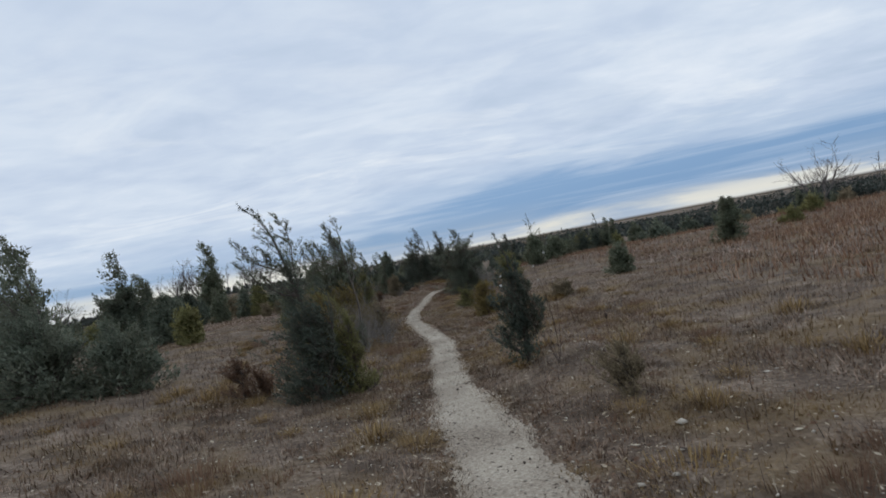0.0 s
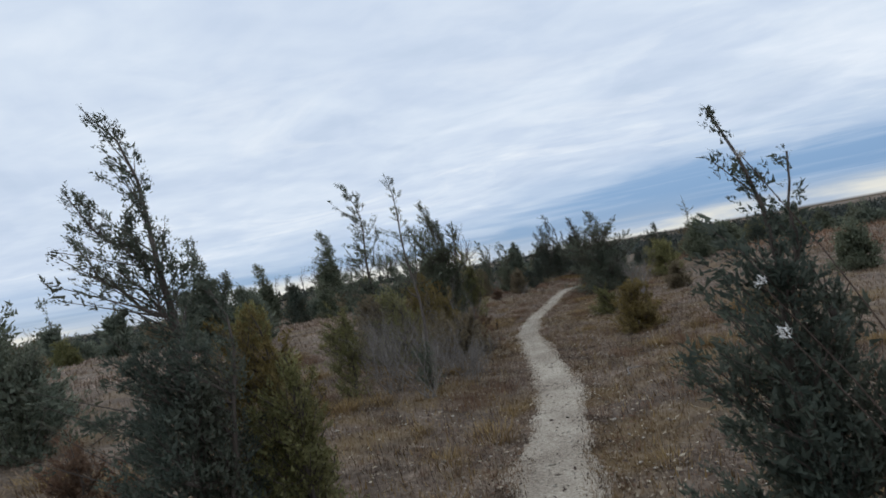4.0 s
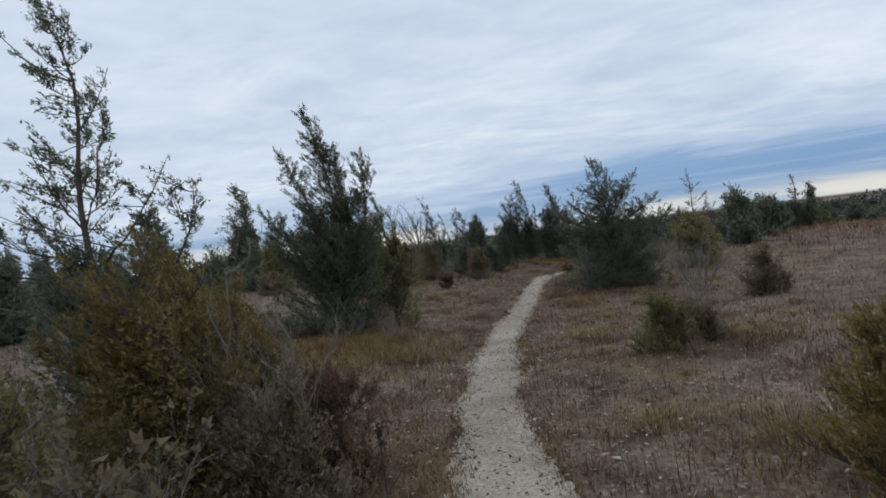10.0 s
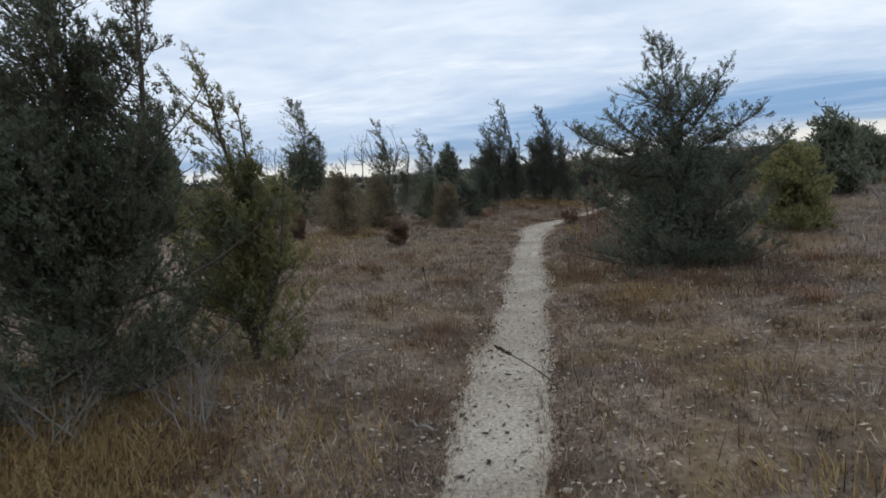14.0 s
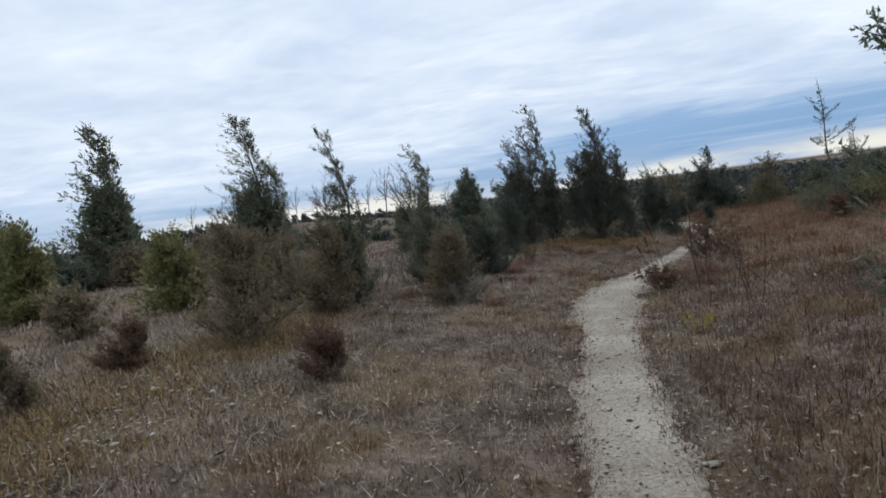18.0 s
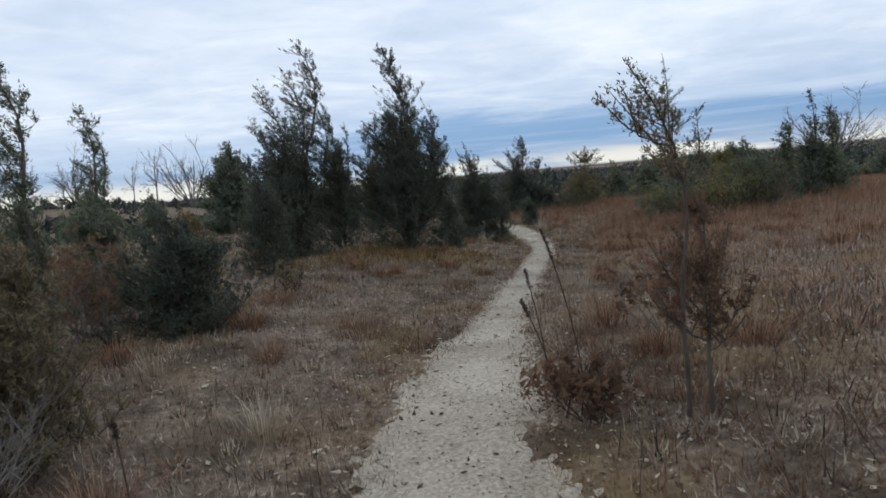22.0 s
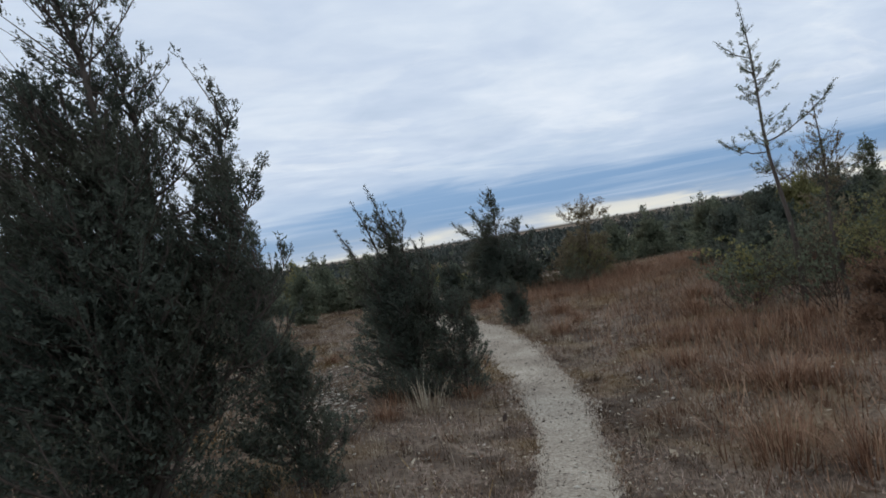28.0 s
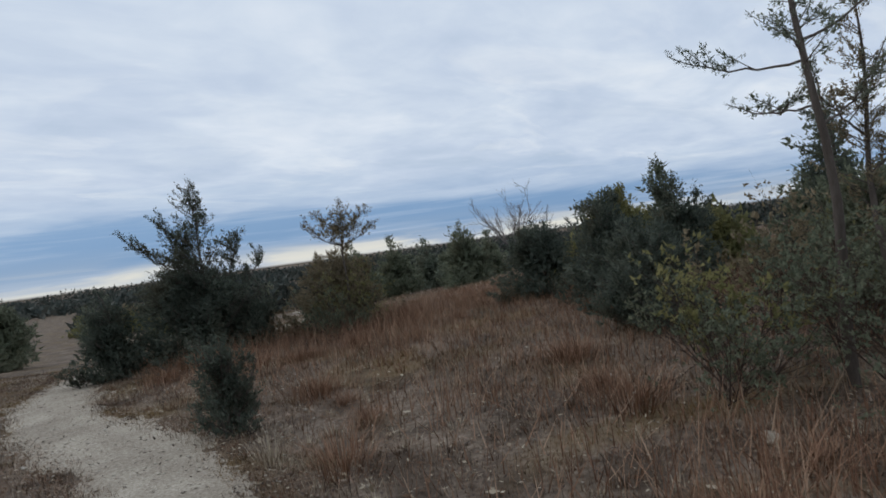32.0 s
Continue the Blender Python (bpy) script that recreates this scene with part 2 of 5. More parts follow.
M = {
    "soil": surface("soil_and_litter", [(0.25, (0.049, 0.034, 0.025)), (0.45, (0.122, 0.089, 0.065)), (0.58, (0.244, 0.186, 0.138)), (0.75, (0.440, 0.366, 0.289))], 20, 0.95, 0.8, 0.08,
                    patchy=(0.8, 0.48, 0.64, (0.184, 0.123, 0.055), 0.6), patch_two=(1.9, 0.5, 0.62, (0.074, 0.053, 0.037), 0.6)),
    "gravel": surface("crushed_limestone", [(0.3, (0.125, 0.098, 0.072)), (0.42, (0.291, 0.240, 0.185)), (0.54, (0.437, 0.375, 0.294)), (0.7, (0.645, 0.570, 0.465))], 40, 0.95, 1.0, 0.03, dist=0.01),
    "stone": surface("limestone_chips", [(0.15, (0.124, 0.100, 0.076)), (0.45, (0.350, 0.305, 0.247)), (0.85, (0.659, 0.600, 0.503))], 30, 0.9, 0.2, 0.2, island=0.6),
    "grass": surface("short_dry_grass", [(0.2, (0.082, 0.055, 0.040)), (0.38, (0.211, 0.145, 0.110)), (0.52, (0.353, 0.254, 0.196)), (0.68, (0.518, 0.395, 0.317)), (0.86, (0.706, 0.571, 0.496))], 6.5, 0.85, 0.0, 0.1, island=0.45,
                     patchy=(0.8, 0.47, 0.62, (0.211, 0.137, 0.055), 0.7), patch_two=(1.9, 0.5, 0.62, (0.085, 0.057, 0.040), 0.7)),
    "dark_grass": surface("russet_dry_grass", [(0.2, (0.060, 0.039, 0.026)), (0.38, (0.151, 0.098, 0.066)), (0.52, (0.252, 0.171, 0.116)), (0.68, (0.363, 0.265, 0.192)), (0.86, (0.504, 0.402, 0.319))], 6.5, 0.85, 0.0, 0.1, island=0.45,
                          patchy=(0.8, 0.47, 0.62, (0.192, 0.122, 0.045), 0.75), patch_two=(1.9, 0.5, 0.62, (0.076, 0.049, 0.031), 0.7)),
    "red_grass": surface("rusty_bluestem", [(0.2, (0.122, 0.062, 0.038)), (0.45, (0.232, 0.126, 0.076)), (0.65, (0.335, 0.200, 0.126)), (0.85, (0.450, 0.316, 0.212))], 3.0, 0.85, 0.0, 0.12, island=0.6),
    "straw": surface("pale_straw", [(0.2, (0.24, 0.18, 0.12)), (0.5, (0.38, 0.31, 0.22)), (0.8, (0.55, 0.48, 0.36))], 4.0, 0.8, 0.0, 0.2, island=0.5),
    "moss": surface("yellow_moss_grass", [(0.25, (0.13, 0.082, 0.036)), (0.5, (0.28, 0.182, 0.076)), (0.8, (0.42, 0.300, 0.140))], 4.0, 0.9, 0.0, 0.2, island=0.5),
    "goldenrod": surface("yellow_leaves", [(0.3, (0.24, 0.17, 0.03)), (0.7, (0.40, 0.30, 0.06))], 9.0, 0.8, 0.0, island=0.5),
    "silk": surface("white_seed_silk", [(0.3, (0.55, 0.53, 0.49)), (0.7, (0.78, 0.76, 0.72))], 20, 0.8, 0.0, island=0.4),
    "bark": surface("cedar_bark", [(0.25, (0.05, 0.04, 0.034)), (0.5, (0.11, 0.09, 0.075)), (0.8, (0.21, 0.18, 0.16))], 30, 0.95, 0.6, 0.2, stretch=(1, 1, 0.2)),
    "dead": surface("weathered_twig", [(0.2, (0.13, 0.11, 0.095)), (0.5, (0.22, 0.195, 0.17)), (0.8, (0.34, 0.31, 0.28))], 14, 0.9, 0.2, island=0.4),
    "dark_stem": surface("dark_weed_stem", [(0.3, (0.045, 0.03, 0.024)), (0.7, (0.10, 0.07, 0.055))], 20, 0.9, 0.2, island=0.4),
    "far_twig": surface("far_bare_twigs", [(0.3, (0.11, 0.095, 0.09)), (0.7, (0.20, 0.18, 0.17))], 1.0, 0.9, 0.0, island=0.5),
    "green": leafy("cedar_green", [(0.22, (0.073, 0.084, 0.055)), (0.42, (0.134, 0.151, 0.098)), (0.6, (0.215, 0.234, 0.155)), (0.85, (0.367, 0.376, 0.258))]),
    "blue": leafy("cedar_grey_green", [(0.22, (0.077, 0.094, 0.065)), (0.42, (0.146, 0.169, 0.122)), (0.6, (0.235, 0.258, 0.188)), (0.85, (0.395, 0.411, 0.304))]),
    "olive": leafy("cedar_olive", [(0.25, (0.118, 0.118, 0.051)), (0.45, (0.205, 0.198, 0.083)), (0.62, (0.310, 0.284, 0.118)), (0.85, (0.451, 0.386, 0.182))]),
    "brown": leafy("bronzed_cedar", [(0.25, (0.137, 0.110, 0.066)), (0.45, (0.227, 0.181, 0.112)), (0.62, (0.329, 0.262, 0.165)), (0.85, (0.479, 0.389, 0.262))]),
    "deep": leafy("dark_cedar", [(0.22, (0.046, 0.059, 0.046)), (0.42, (0.090, 0.107, 0.082)), (0.6, (0.146, 0.164, 0.124)), (0.85, (0.256, 0.267, 0.202))], rand=0.08),
    "gold": leafy("bronze_gold_cedar", [(0.25, (0.113, 0.084, 0.034)), (0.45, (0.206, 0.154, 0.055)), (0.62, (0.314, 0.235, 0.089)), (0.85, (0.444, 0.350, 0.154))]),
    "rust": leafy("dead_brown_leaves", [(0.25, (0.118, 0.072, 0.049)), (0.5, (0.209, 0.125, 0.081)), (0.8, (0.320, 0.209, 0.139))]),
    "far_green": surface("far_woods", [(0.25, (0.037, 0.046, 0.041)), (0.6, (0.075, 0.083, 0.069)), (0.85, (0.125, 0.119, 0.100))], 0.3, 0.9, 0.0, 0.4, island=0.6),
}


# ---- mesh helpers ----
def mesh_of(name, verts, tris, material, smooth=False):
    """A mesh from arrays of points and triangles."""
    me = bpy.data.meshes.new(name)
    verts, tris = np.ascontiguousarray(verts, dtype=np.float32), np.ascontiguousarray(tris, dtype=np.int32)
    me.vertices.add(len(verts))
    me.vertices.foreach_set("co", verts.ravel())
    me.loops.add(tris.size)
    me.loops.foreach_set("vertex_index", tris.ravel())
    me.polygons.add(len(tris))
    me.polygons.foreach_set("loop_start", np.arange(0, tris.size, 3, dtype=np.int32))
    if smooth:
        me.polygons.foreach_set("use_smooth", np.ones(len(tris), dtype=bool))
    me.update(calc_edges=True)
    me.materials.append(M[material])
    return me


def soft_mesh(name, verts, tris, facing, material):
    """Leaves shaded as a soft mass: every leaf turns its face the way the spray faces."""
    q = verts[tris]
    g = np.cross(q[:, 1] - q[:, 0], q[:, 2] - q[:, 0])
    back = (g * facing).sum(1) < 0
    tris = tris.copy()
    tris[back] = tris[back][:, [0, 2, 1]]
    me = mesh_of(name, verts, tris, material, True)
    lie = me.attributes.new("custom_normal", "FLOAT_VECTOR", "POINT")
    lie.data.foreach_set("vector", np.repeat(unit(facing), 3, 0).astype(np.float32).ravel())
    me.update()
    return me


def part(name, me, parent, label=""):
    ob = new(name, me)
    ob.parent = parent
    if label:
        ob["label"] = label
    return ob


def thing(name, x, y, label, category, group="", z=None, turn=0.0):
    ob = new(name)
    ob.empty_display_size = 0.2
    ob.matrix_world = pose(x, y, (float(ground_z(x, y)) if z is None else z) - 0.02, 0, 0, turn)
    return tagged(ob, label, category, group)


def unit(v):
    return v / (np.linalg.norm(v, axis=-1, keepdims=True) + 1e-9)


def join(*pieces):
    """Joins (points, triangles) pairs."""
    vs, fs, at = [], [], 0
    for v, f in pieces:
        if len(v):
            vs.append(v)
            fs.append(f + at)
            at += len(v)
    return np.concatenate(vs), np.concatenate(fs)


def tubes(paths, r0, r1, sides=5):
    """Tapered tubes along many paths at once: paths (n, k, 3), radii at start and end (n,)."""
    paths = np.asarray(paths, float)
    n, k, _ = paths.shape
    d = unit(np.gradient(paths, axis=1))
    ref = np.where(np.abs(d[..., 2:3]) > 0.9, np.array((1.0, 0, 0)), np.array((0, 0, 1.0)))
    a = unit(np.cross(d, ref))
    b = np.cross(d, a)
    s = np.linspace(0, 1, k)[None, :]
    rad = np.asarray(r0, float).reshape(-1, 1) * (1 - s) + np.asarray(r1, float).reshape(-1, 1) * s
    ang = np.arange(sides) * 2 * np.pi / sides
    ring = a[:, :, None] * np.cos(ang)[None, None, :, None] + b[:, :, None] * np.sin(ang)[None, None, :, None]
    v = paths[:, :, None] + ring * rad[:, :, None, None]
    idx = np.arange(n * k * sides).reshape(n, k, sides)
    p, q = idx[:, :-1], idx[:, 1:]
    p2, q2 = np.roll(p, -1, 2), np.roll(q, -1, 2)
    f = np.stack([np.stack([p, p2, q2], -1), np.stack([p, q2, q], -1)], -2).reshape(-1, 3)
    return v.reshape(-1, 3), f


def leaves(at, axis, k, size, rng, spread=0.75, width=0.2):
    """k small pointed leaves round each place, fanned about its axis."""
    n = len(at)
    p = np.repeat(at, k, 0)
    d = unit(np.repeat(unit(axis), k, 0) + spread * rng.normal(size=(n * k, 3)))
    ln = (size * rng.uniform(0.55, 1.25, (n * k, 1)))
    p = p + rng.normal(size=p.shape) * size * 0.28
    w = unit(np.cross(d, rng.normal(size=d.shape))) * ln * width
    v = np.stack([p - w, p + w, p + d * ln], 1).reshape(-1, 3)
    return v, np.arange(3 * n * k).reshape(-1, 3)


def arcs(start, way, length, lift, bend, k=5):
    """Curved limbs: out along way, bent by lift upwards and by the wind."""
    s = np.linspace(0, 1, k)[None, :, None]
    ln = np.asarray(length)[:, None, None]
    return start[:, None] + way[:, None] * ln * s + np.array((0, 0, 1.0)) * ln * lift * s**2 + WIND * ln * bend * s**2


# ---- the lie of the land ----
PROFILE = [(-40, 0.5), (-2, 0.22), (0, 0.13), (2, 0.04), (6, -0.16), (10.3, -0.38), (14.2, -0.42), (18, -0.46), (21, -0.49), (24.5, -0.52), (28, -0.55), (32.5, -0.62), (35, -0.68), (38, -0.80), (40.5, -0.87), (44, -0.91),
           (48, -0.92), (51, -0.95), (57, -1.12), (62, -1.5), (66, -1.8), (80, -2.4), (120, -3.0), (4000, -3.0)]
TRAIL = [(0.3, -9), (0.3, -5), (0.3, 0), (0.28, 3), (0.12, 4.4), (-0.08, 6.4), (-0.2, 8.2), (-0.25, 10.8), (-0.32, 12.6), (-0.68, 14.5), (-0.88, 16), (-1.18, 17.6), (-1.3, 19.3), (-1.36, 21), (-1.3, 22.6), (-1.16, 24.6), (-1.06, 26.8), (-1.06, 28.6),
         (-0.96, 30.2), (-0.82, 31.8), (-0.72, 33.3), (-0.55, 34.4), (-0.25, 35.2), (0.12, 36.2), (0.55, 37.2), (1.02, 38.3), (1.68, 39.7), (2.42, 41.3), (2.98, 42.7), (3.42, 44.4), (3.66, 46), (3.88, 47.5), (3.95, 48.8), (3.7, 50.4), (3.55, 52), (3.95, 54.3),
         (4.6, 56.6), (5.3, 58.4), (6.4, 59.3), (7.8, 58.6), (9.1, 57.7), (10.8, 58.4), (12.6, 62), (14.5, 67), (17, 73), (21, 80)]


def smooth_line(points, step):
    p = np.array(points, float)
    for _ in range(3):
        q = np.empty((2 * len(p) - 2, 2))
        q[0::2], q[1::2] = 0.75 * p[:-1] + 0.25 * p[1:], 0.25 * p[:-1] + 0.75 * p[1:]
        p = np.concatenate([p[:1], q, p[-1:]])
    s = np.concatenate([[0], np.cumsum(np.linalg.norm(np.diff(p, axis=0), axis=1))])
    t = np.arange(0, s[-1], step)
    return np.stack([np.interp(t, s, p[:, 0]), np.interp(t, s, p[:, 1])], 1)


LINE = smooth_line(TRAIL, 0.1)
_near = LINE[LINE[:, 1] < 62]
_near = _near[_near[:, 0] < 5.6]
_prof = smooth_line([(z, y) for y, z in PROFILE], 0.1)


def trail_x(y):
    return np.interp(y, _near[:, 1], _near[:, 0])


def half_width(y):
    return np.interp(y, [-5, 3, 6, 10, 13, 19, 22, 28, 31, 32.3, 33.2, 34.3, 35.2, 36.5, 38, 41, 43, 45, 46.5, 48.5, 60], [0.44, 0.4, 0.34, 0.3, 0.32, 0.29, 0.29, 0.32, 0.32, 0.37, 0.48, 0.53, 0.43, 0.36, 0.31, 0.29, 0.33, 0.36, 0.42, 0.52, 0.55])


def waves(x, y):
    return (np.sin(x * 1.7 + 0.6 * y) * np.sin(y * 1.3 - 0.4 * x) * 0.5 + np.sin(x * 4.1 - y * 2.3) * np.sin(y * 3.7 + x * 1.1) * 0.3 + np.sin(x * 0.61 + 2) * np.sin(y * 0.53 + 1))


def ground_z(x, y):
    x, y = np.asarray(x, float), np.asarray(y, float)
    z = np.interp(y, _prof[:, 1], _prof[:, 0])
    d = x - trail_x(y)
    away = np.clip((y + 20) / 10, 0, 1) * np.clip((90 - y) / 30, 0, 1)
    z = z + away * (0.092 * np.clip(-d - 0.4, 0, 6) + (0.035 + 0.075 * np.exp(-((y - 33.0) / 4.0) ** 2)) * np.clip(d - 0.4, 0, 6))
    z = z + 0.25 * np.exp(-((x - 1.3) ** 2 / 0.5 + (y - 7) ** 2 / 3))
    z = z + 0.3 * np.exp(-((x + 0.1) ** 2 + (y - 42) ** 2) / 4.5)
    z = z + 4.2 * np.exp(-((x + 55) ** 2 / 1500 + (y - 128) ** 2 / 1500))
    off = np.clip((np.abs(d) - 0.35) / 1.2, 0, 1)
    return z + 0.035 * waves(x, y) * off + 0.25 * np.sin(x * 0.05 + 1) * np.sin(y * 0.043) * np.clip((np.abs(d) - 15) / 30, 0, 1)


def spread_axis(lo, hi, step, far, growth=1.13):
    inner = list(np.arange(lo, hi + step / 2, step))
    out, s = [], step
    a, b = inner[0], inner[-1]
    left, right = [], []
    while b < far or a > -far:
        s *= growth
        a, b = a - s, b + s
        left.append(a)
        right.append(b)
    return np.array(left[::-1] + inner + right)


def make_ground():
    xs, ys = spread_axis(-7, 10, 0.3, 2500, 1.16), spread_axis(-6, 58, 0.32, 2500, 1.16)
    X, Y = np.meshgrid(xs, ys)
    v = np.stack([X, Y, ground_z(X, Y)], -1).reshape(-1, 3)
    i = np.arange(v.shape[0]).reshape(X.shape)
    f = np.stack([np.stack([i[:-1, :-1], i[:-1, 1:], i[1:, 1:]], -1), np.stack([i[:-1, :-1], i[1:, 1:], i[1:, :-1]], -1)], -2).reshape(-1, 3)
    tagged(new("ground", mesh_of("ground", v, f, "soil", True)), "brown prairie soil with dry grass litter", "ground", kind="structure")


def make_trail():
    """The trodden strip: a fine sheet with a ragged, crumbling edge."""
    line = smooth_line(TRAIL, 0.055)
    across = np.linspace(-1.45, 1.45, 39)
    d = unit(np.gradient(line, axis=0))
    side = np.stack([d[:, 1], -d[:, 0]], 1)
    rng = np.random.default_rng(3)
    w = half_width(line[:, 1])[:, None] * across[None]
    P = line[:, None] + side[:, None] * w[..., None]
    px, py = P[..., 0], P[..., 1]
    rough = 0.10 * np.sin(px * 9 + py * 2.1) * np.sin(py * 5.3) + 0.13 * np.sin(py * 1.9 + px) + 0.1 * np.sin(py * 4.7 + 3 * px) + 0.1 * np.sin(px * 31 + py * 13) * np.sin(py * 23 - px * 7) + rng.normal(0, 0.07, px.shape)
    lift = 0.014 - 0.07 * np.clip(np.abs(across)[None] + rough - 0.86, 0, None) + rng.normal(0, 0.002, px.shape)
    z = ground_z(px, py) + lift
    v = np.concatenate([P, z[..., None]], -1).reshape(-1, 3)
    i = np.arange(len(v)).reshape(w.shape)
    f = np.stack([np.stack([i[:-1, :-1], i[:-1, 1:], i[1:, 1:]], -1), np.stack([i[:-1, :-1], i[1:, 1:], i[1:, :-1]], -1)], -2)
    f = f[lift[:-1, :-1] > -0.045].reshape(-1, 3)
    tagged(new("path", mesh_of("path", v, f, "gravel", True)), "narrow trodden footpath of pale crushed limestone", "footpath", kind="structure")


make_ground()
make_trail()


# ---- trees and shrubs ----
def cedar(x, y, skirt=(0.8, 1.2), tips=(), tone="green", seed=1, size=0.042, amount=1.0, limbs=26, bare=0.0, cords=9, up=0.6, label="", name="cedar_tree", low=0.02, group="cedars along the path", z=None, wind=0.4, core=0.6, tier=False, girth=1.0, cone=0.0):
    """A juniper: tapered stems to the tips (place of the tip, reach of its side limbs, for a bough the share of the first stem at which it forks), plumes that rise from the trunk to fill a skirt (reach, height), boughs that spread from the stems and shorten towards the tips (cone), and a crown of small tufts."""
    rng = np.random.default_rng(seed)
    base = thing(name, x, y, label or "wind-bent dark green juniper standing in dry grass", "tree", group, z=z)
    z0 = base.matrix_world.translation.z
    lobes = rng.uniform(0, 6.28, 4)

    def reach_at(f, a):
        """How far the skirt stands out at a share of its height, uneven round the tree."""
        body = np.clip(0.62 + f / 0.55, 0, 1) * np.clip(1.1 - f, 0, 1) ** 0.6
        return skirt[0] * body * (1 + 0.24 * np.sin(2 * a + lobes[0] + 4 * f) + 0.2 * np.sin(3 * a + lobes[1] - 8 * f) + 0.14 * np.sin(5 * a + lobes[2] + 12 * f))

    s = np.linspace(0, 1, 11)[:, None]
    trunks, stems, reaches, counts, firsts = [], [], [], [], []
    for tx, ty, tz, reach, *fork in tips:
        top = np.array((tx - x, ty - y, tz - z0))
        if fork:
            at = np.array([np.interp(fork[0], s[:, 0], stems[0][:, j]) for j in range(3)])
            span = float(np.linalg.norm(top - at))
            stems.append(at + (top - at) * s + np.array((0, 0, 0.35 * span)) * (s ** 2.2 - s) + rng.normal(size=(11, 3)) * 0.012 * span * np.sin(np.pi * s))
            trunks.append((stems[-1], girth * (0.004 + 0.008 * span)))
            reaches.append(reach)
            counts.append(int(1.3 * limbs * amount * (0.2 + span / 2.1)))
            firsts.append(0.3)
            continue
        bow = s ** 5 - s ** 1.3
        stem = top * s + WIND * wind * 0.35 * top[2] * bow + np.stack([np.sin(s[:, 0] * 9 + seed), np.cos(s[:, 0] * 8 + seed), 0 * s[:, 0]], 1) * top[2] * 0.015 * s * (1 - s) * 4
        trunks.append((stem, girth * (0.010 + 0.009 * top[2])))
        stems.append(stem)
        reaches.append(reach)
        counts.append(int(1.45 * limbs * amount * (0.6 + top[2] / 2.2)))
        firsts.append(max(0.12, bare))
    if skirt[0] > 0:
        for _ in range(int((14 + 26 * skirt[0]) * amount)):
            f, a = rng.uniform(low, 1.0) ** 0.85, rng.uniform(0, 2 * np.pi)
            r = float(reach_at(np.array(f), np.array(a))) * rng.uniform(0.65, 1.12)
            end = np.array((np.cos(a) * r, np.sin(a) * r, f * skirt[1])) + WIND * wind * 0.25 * r
            at = np.array((0, 0, 1.0)) * max(0.02, min(f * skirt[1] - r * rng.uniform(0.25, 1.0), 0.8 * f * skirt[1]))
            stems.append(at + (end - at) * s + np.array((0, 0, -0.22)) * r * (s * (1 - s)) * 4 * rng.uniform(0.3, 1.2))
            trunks.append((stems[-1], 0.004 + 0.009 * r))
            reaches.append(rng.uniform(0.16, 0.30) * (0.75 + 0.35 * skirt[0]))
            counts.append(int(8 + 11 * min(r, 1.3)))
            firsts.append(0.22)
    for stem, reach, (_, _, _, _, *fork) in list(zip(stems, reaches, tips)) if cone else ():
        if fork or reach < 0.25:
            continue
        rise = float(stem[-1][2] - stem[0][2])
        for f in np.linspace(max(bare, 0.2), 0.96, int(9 * rise * amount)):
            at = np.array([np.interp(f, s[:, 0], stem[:, j]) for j in range(3)])
            r = (cone * reach * (1 - f) ** 0.8 + 0.08) * rng.uniform(0.6, 1.15)
            a, e = rng.uniform(0, 2 * np.pi), rng.uniform(0.25, 0.8)
            end = at + np.array((np.cos(a), np.sin(a), np.tan(e))) * r * 0.9 + WIND * wind * 0.3 * r
            stems.append(at + (end - at) * s + np.array((0, 0, -0.18)) * r * (s * (1 - s)) * 4 * rng.uniform(0.2, 1.2))
            trunks.append((stems[-1], 0.003 + 0.008 * r))
            reaches.append(rng.uniform(0.14, 0.24))
            counts.append(int(4 + 13 * r))
            firsts.append(0.25)
    starts, ways, lens = [], [], []
    for i, (stem, reach, m, first) in enumerate(zip(stems, reaches, counts, firsts)):
        f = rng.uniform(first, 0.985, m)
        starts.append(np.stack([np.interp(f, s[:, 0], stem[:, j]) for j in range(3)], 1))
        a = rng.uniform(0, 2 * np.pi, m)
        e = (0.12 + 0.35 * f if tier and i < len(tips) else up + 0.25 * f) + rng.normal(0, 0.22, m)
        w = np.stack([np.cos(a) * np.cos(e), np.sin(a) * np.cos(e), np.sin(e)], 1)
        ways.append(unit(w + 0.55 * unit(stem[-1] - stem[0]) * (0 if i < len(tips) else 1)))
        lens.append(reach * ((1 - f) ** 0.7 * 1.35 + 0.06) * rng.uniform(0.5, 1.3, m))
    starts, ways, lens = map(np.concatenate, (starts, ways, lens))
    paths = arcs(starts, ways, lens, 0.25, wind, 6)
    # tufts of short cords along every limb, thickest towards its end
    nb, c = len(paths), 6
    tuft = 2.5 * size
    t = rng.uniform(0.2, 1.0, (nb, c)) ** 0.75
    t[:, 0] = 1.0
    idx = np.clip((t * 5).astype(int), 0, 4)
    fr = (t * 5 - idx)[..., None]
    rows = np.arange(nb)[:, None]
    on = paths[rows, idx] * (1 - fr) + paths[rows, idx + 1] * fr
    aside = rng.normal(size=(nb, c, 3))
    aside[:, 0] *= 0.15
    tw = unit(np.repeat(ways[:, None], c, 1) * 0.85 + aside * 0.42 + np.array((0, 0, 0.4)) + WIND * wind)
    on = on + unit(aside) * (0.2 * lens[:, None] * (1.15 - t) * rng.uniform(0.2, 1.2, (nb, c)))[..., None]
    number = np.clip(lens / (0.42 * tuft), 2, c)
    some = np.arange(c)[None] < number[:, None]
    pts, ax = on[some], tw[some]
    grow = np.repeat(np.clip(0.45 + 2.2 * lens, 0.5, 1.0)[:, None], c, 1)[some]
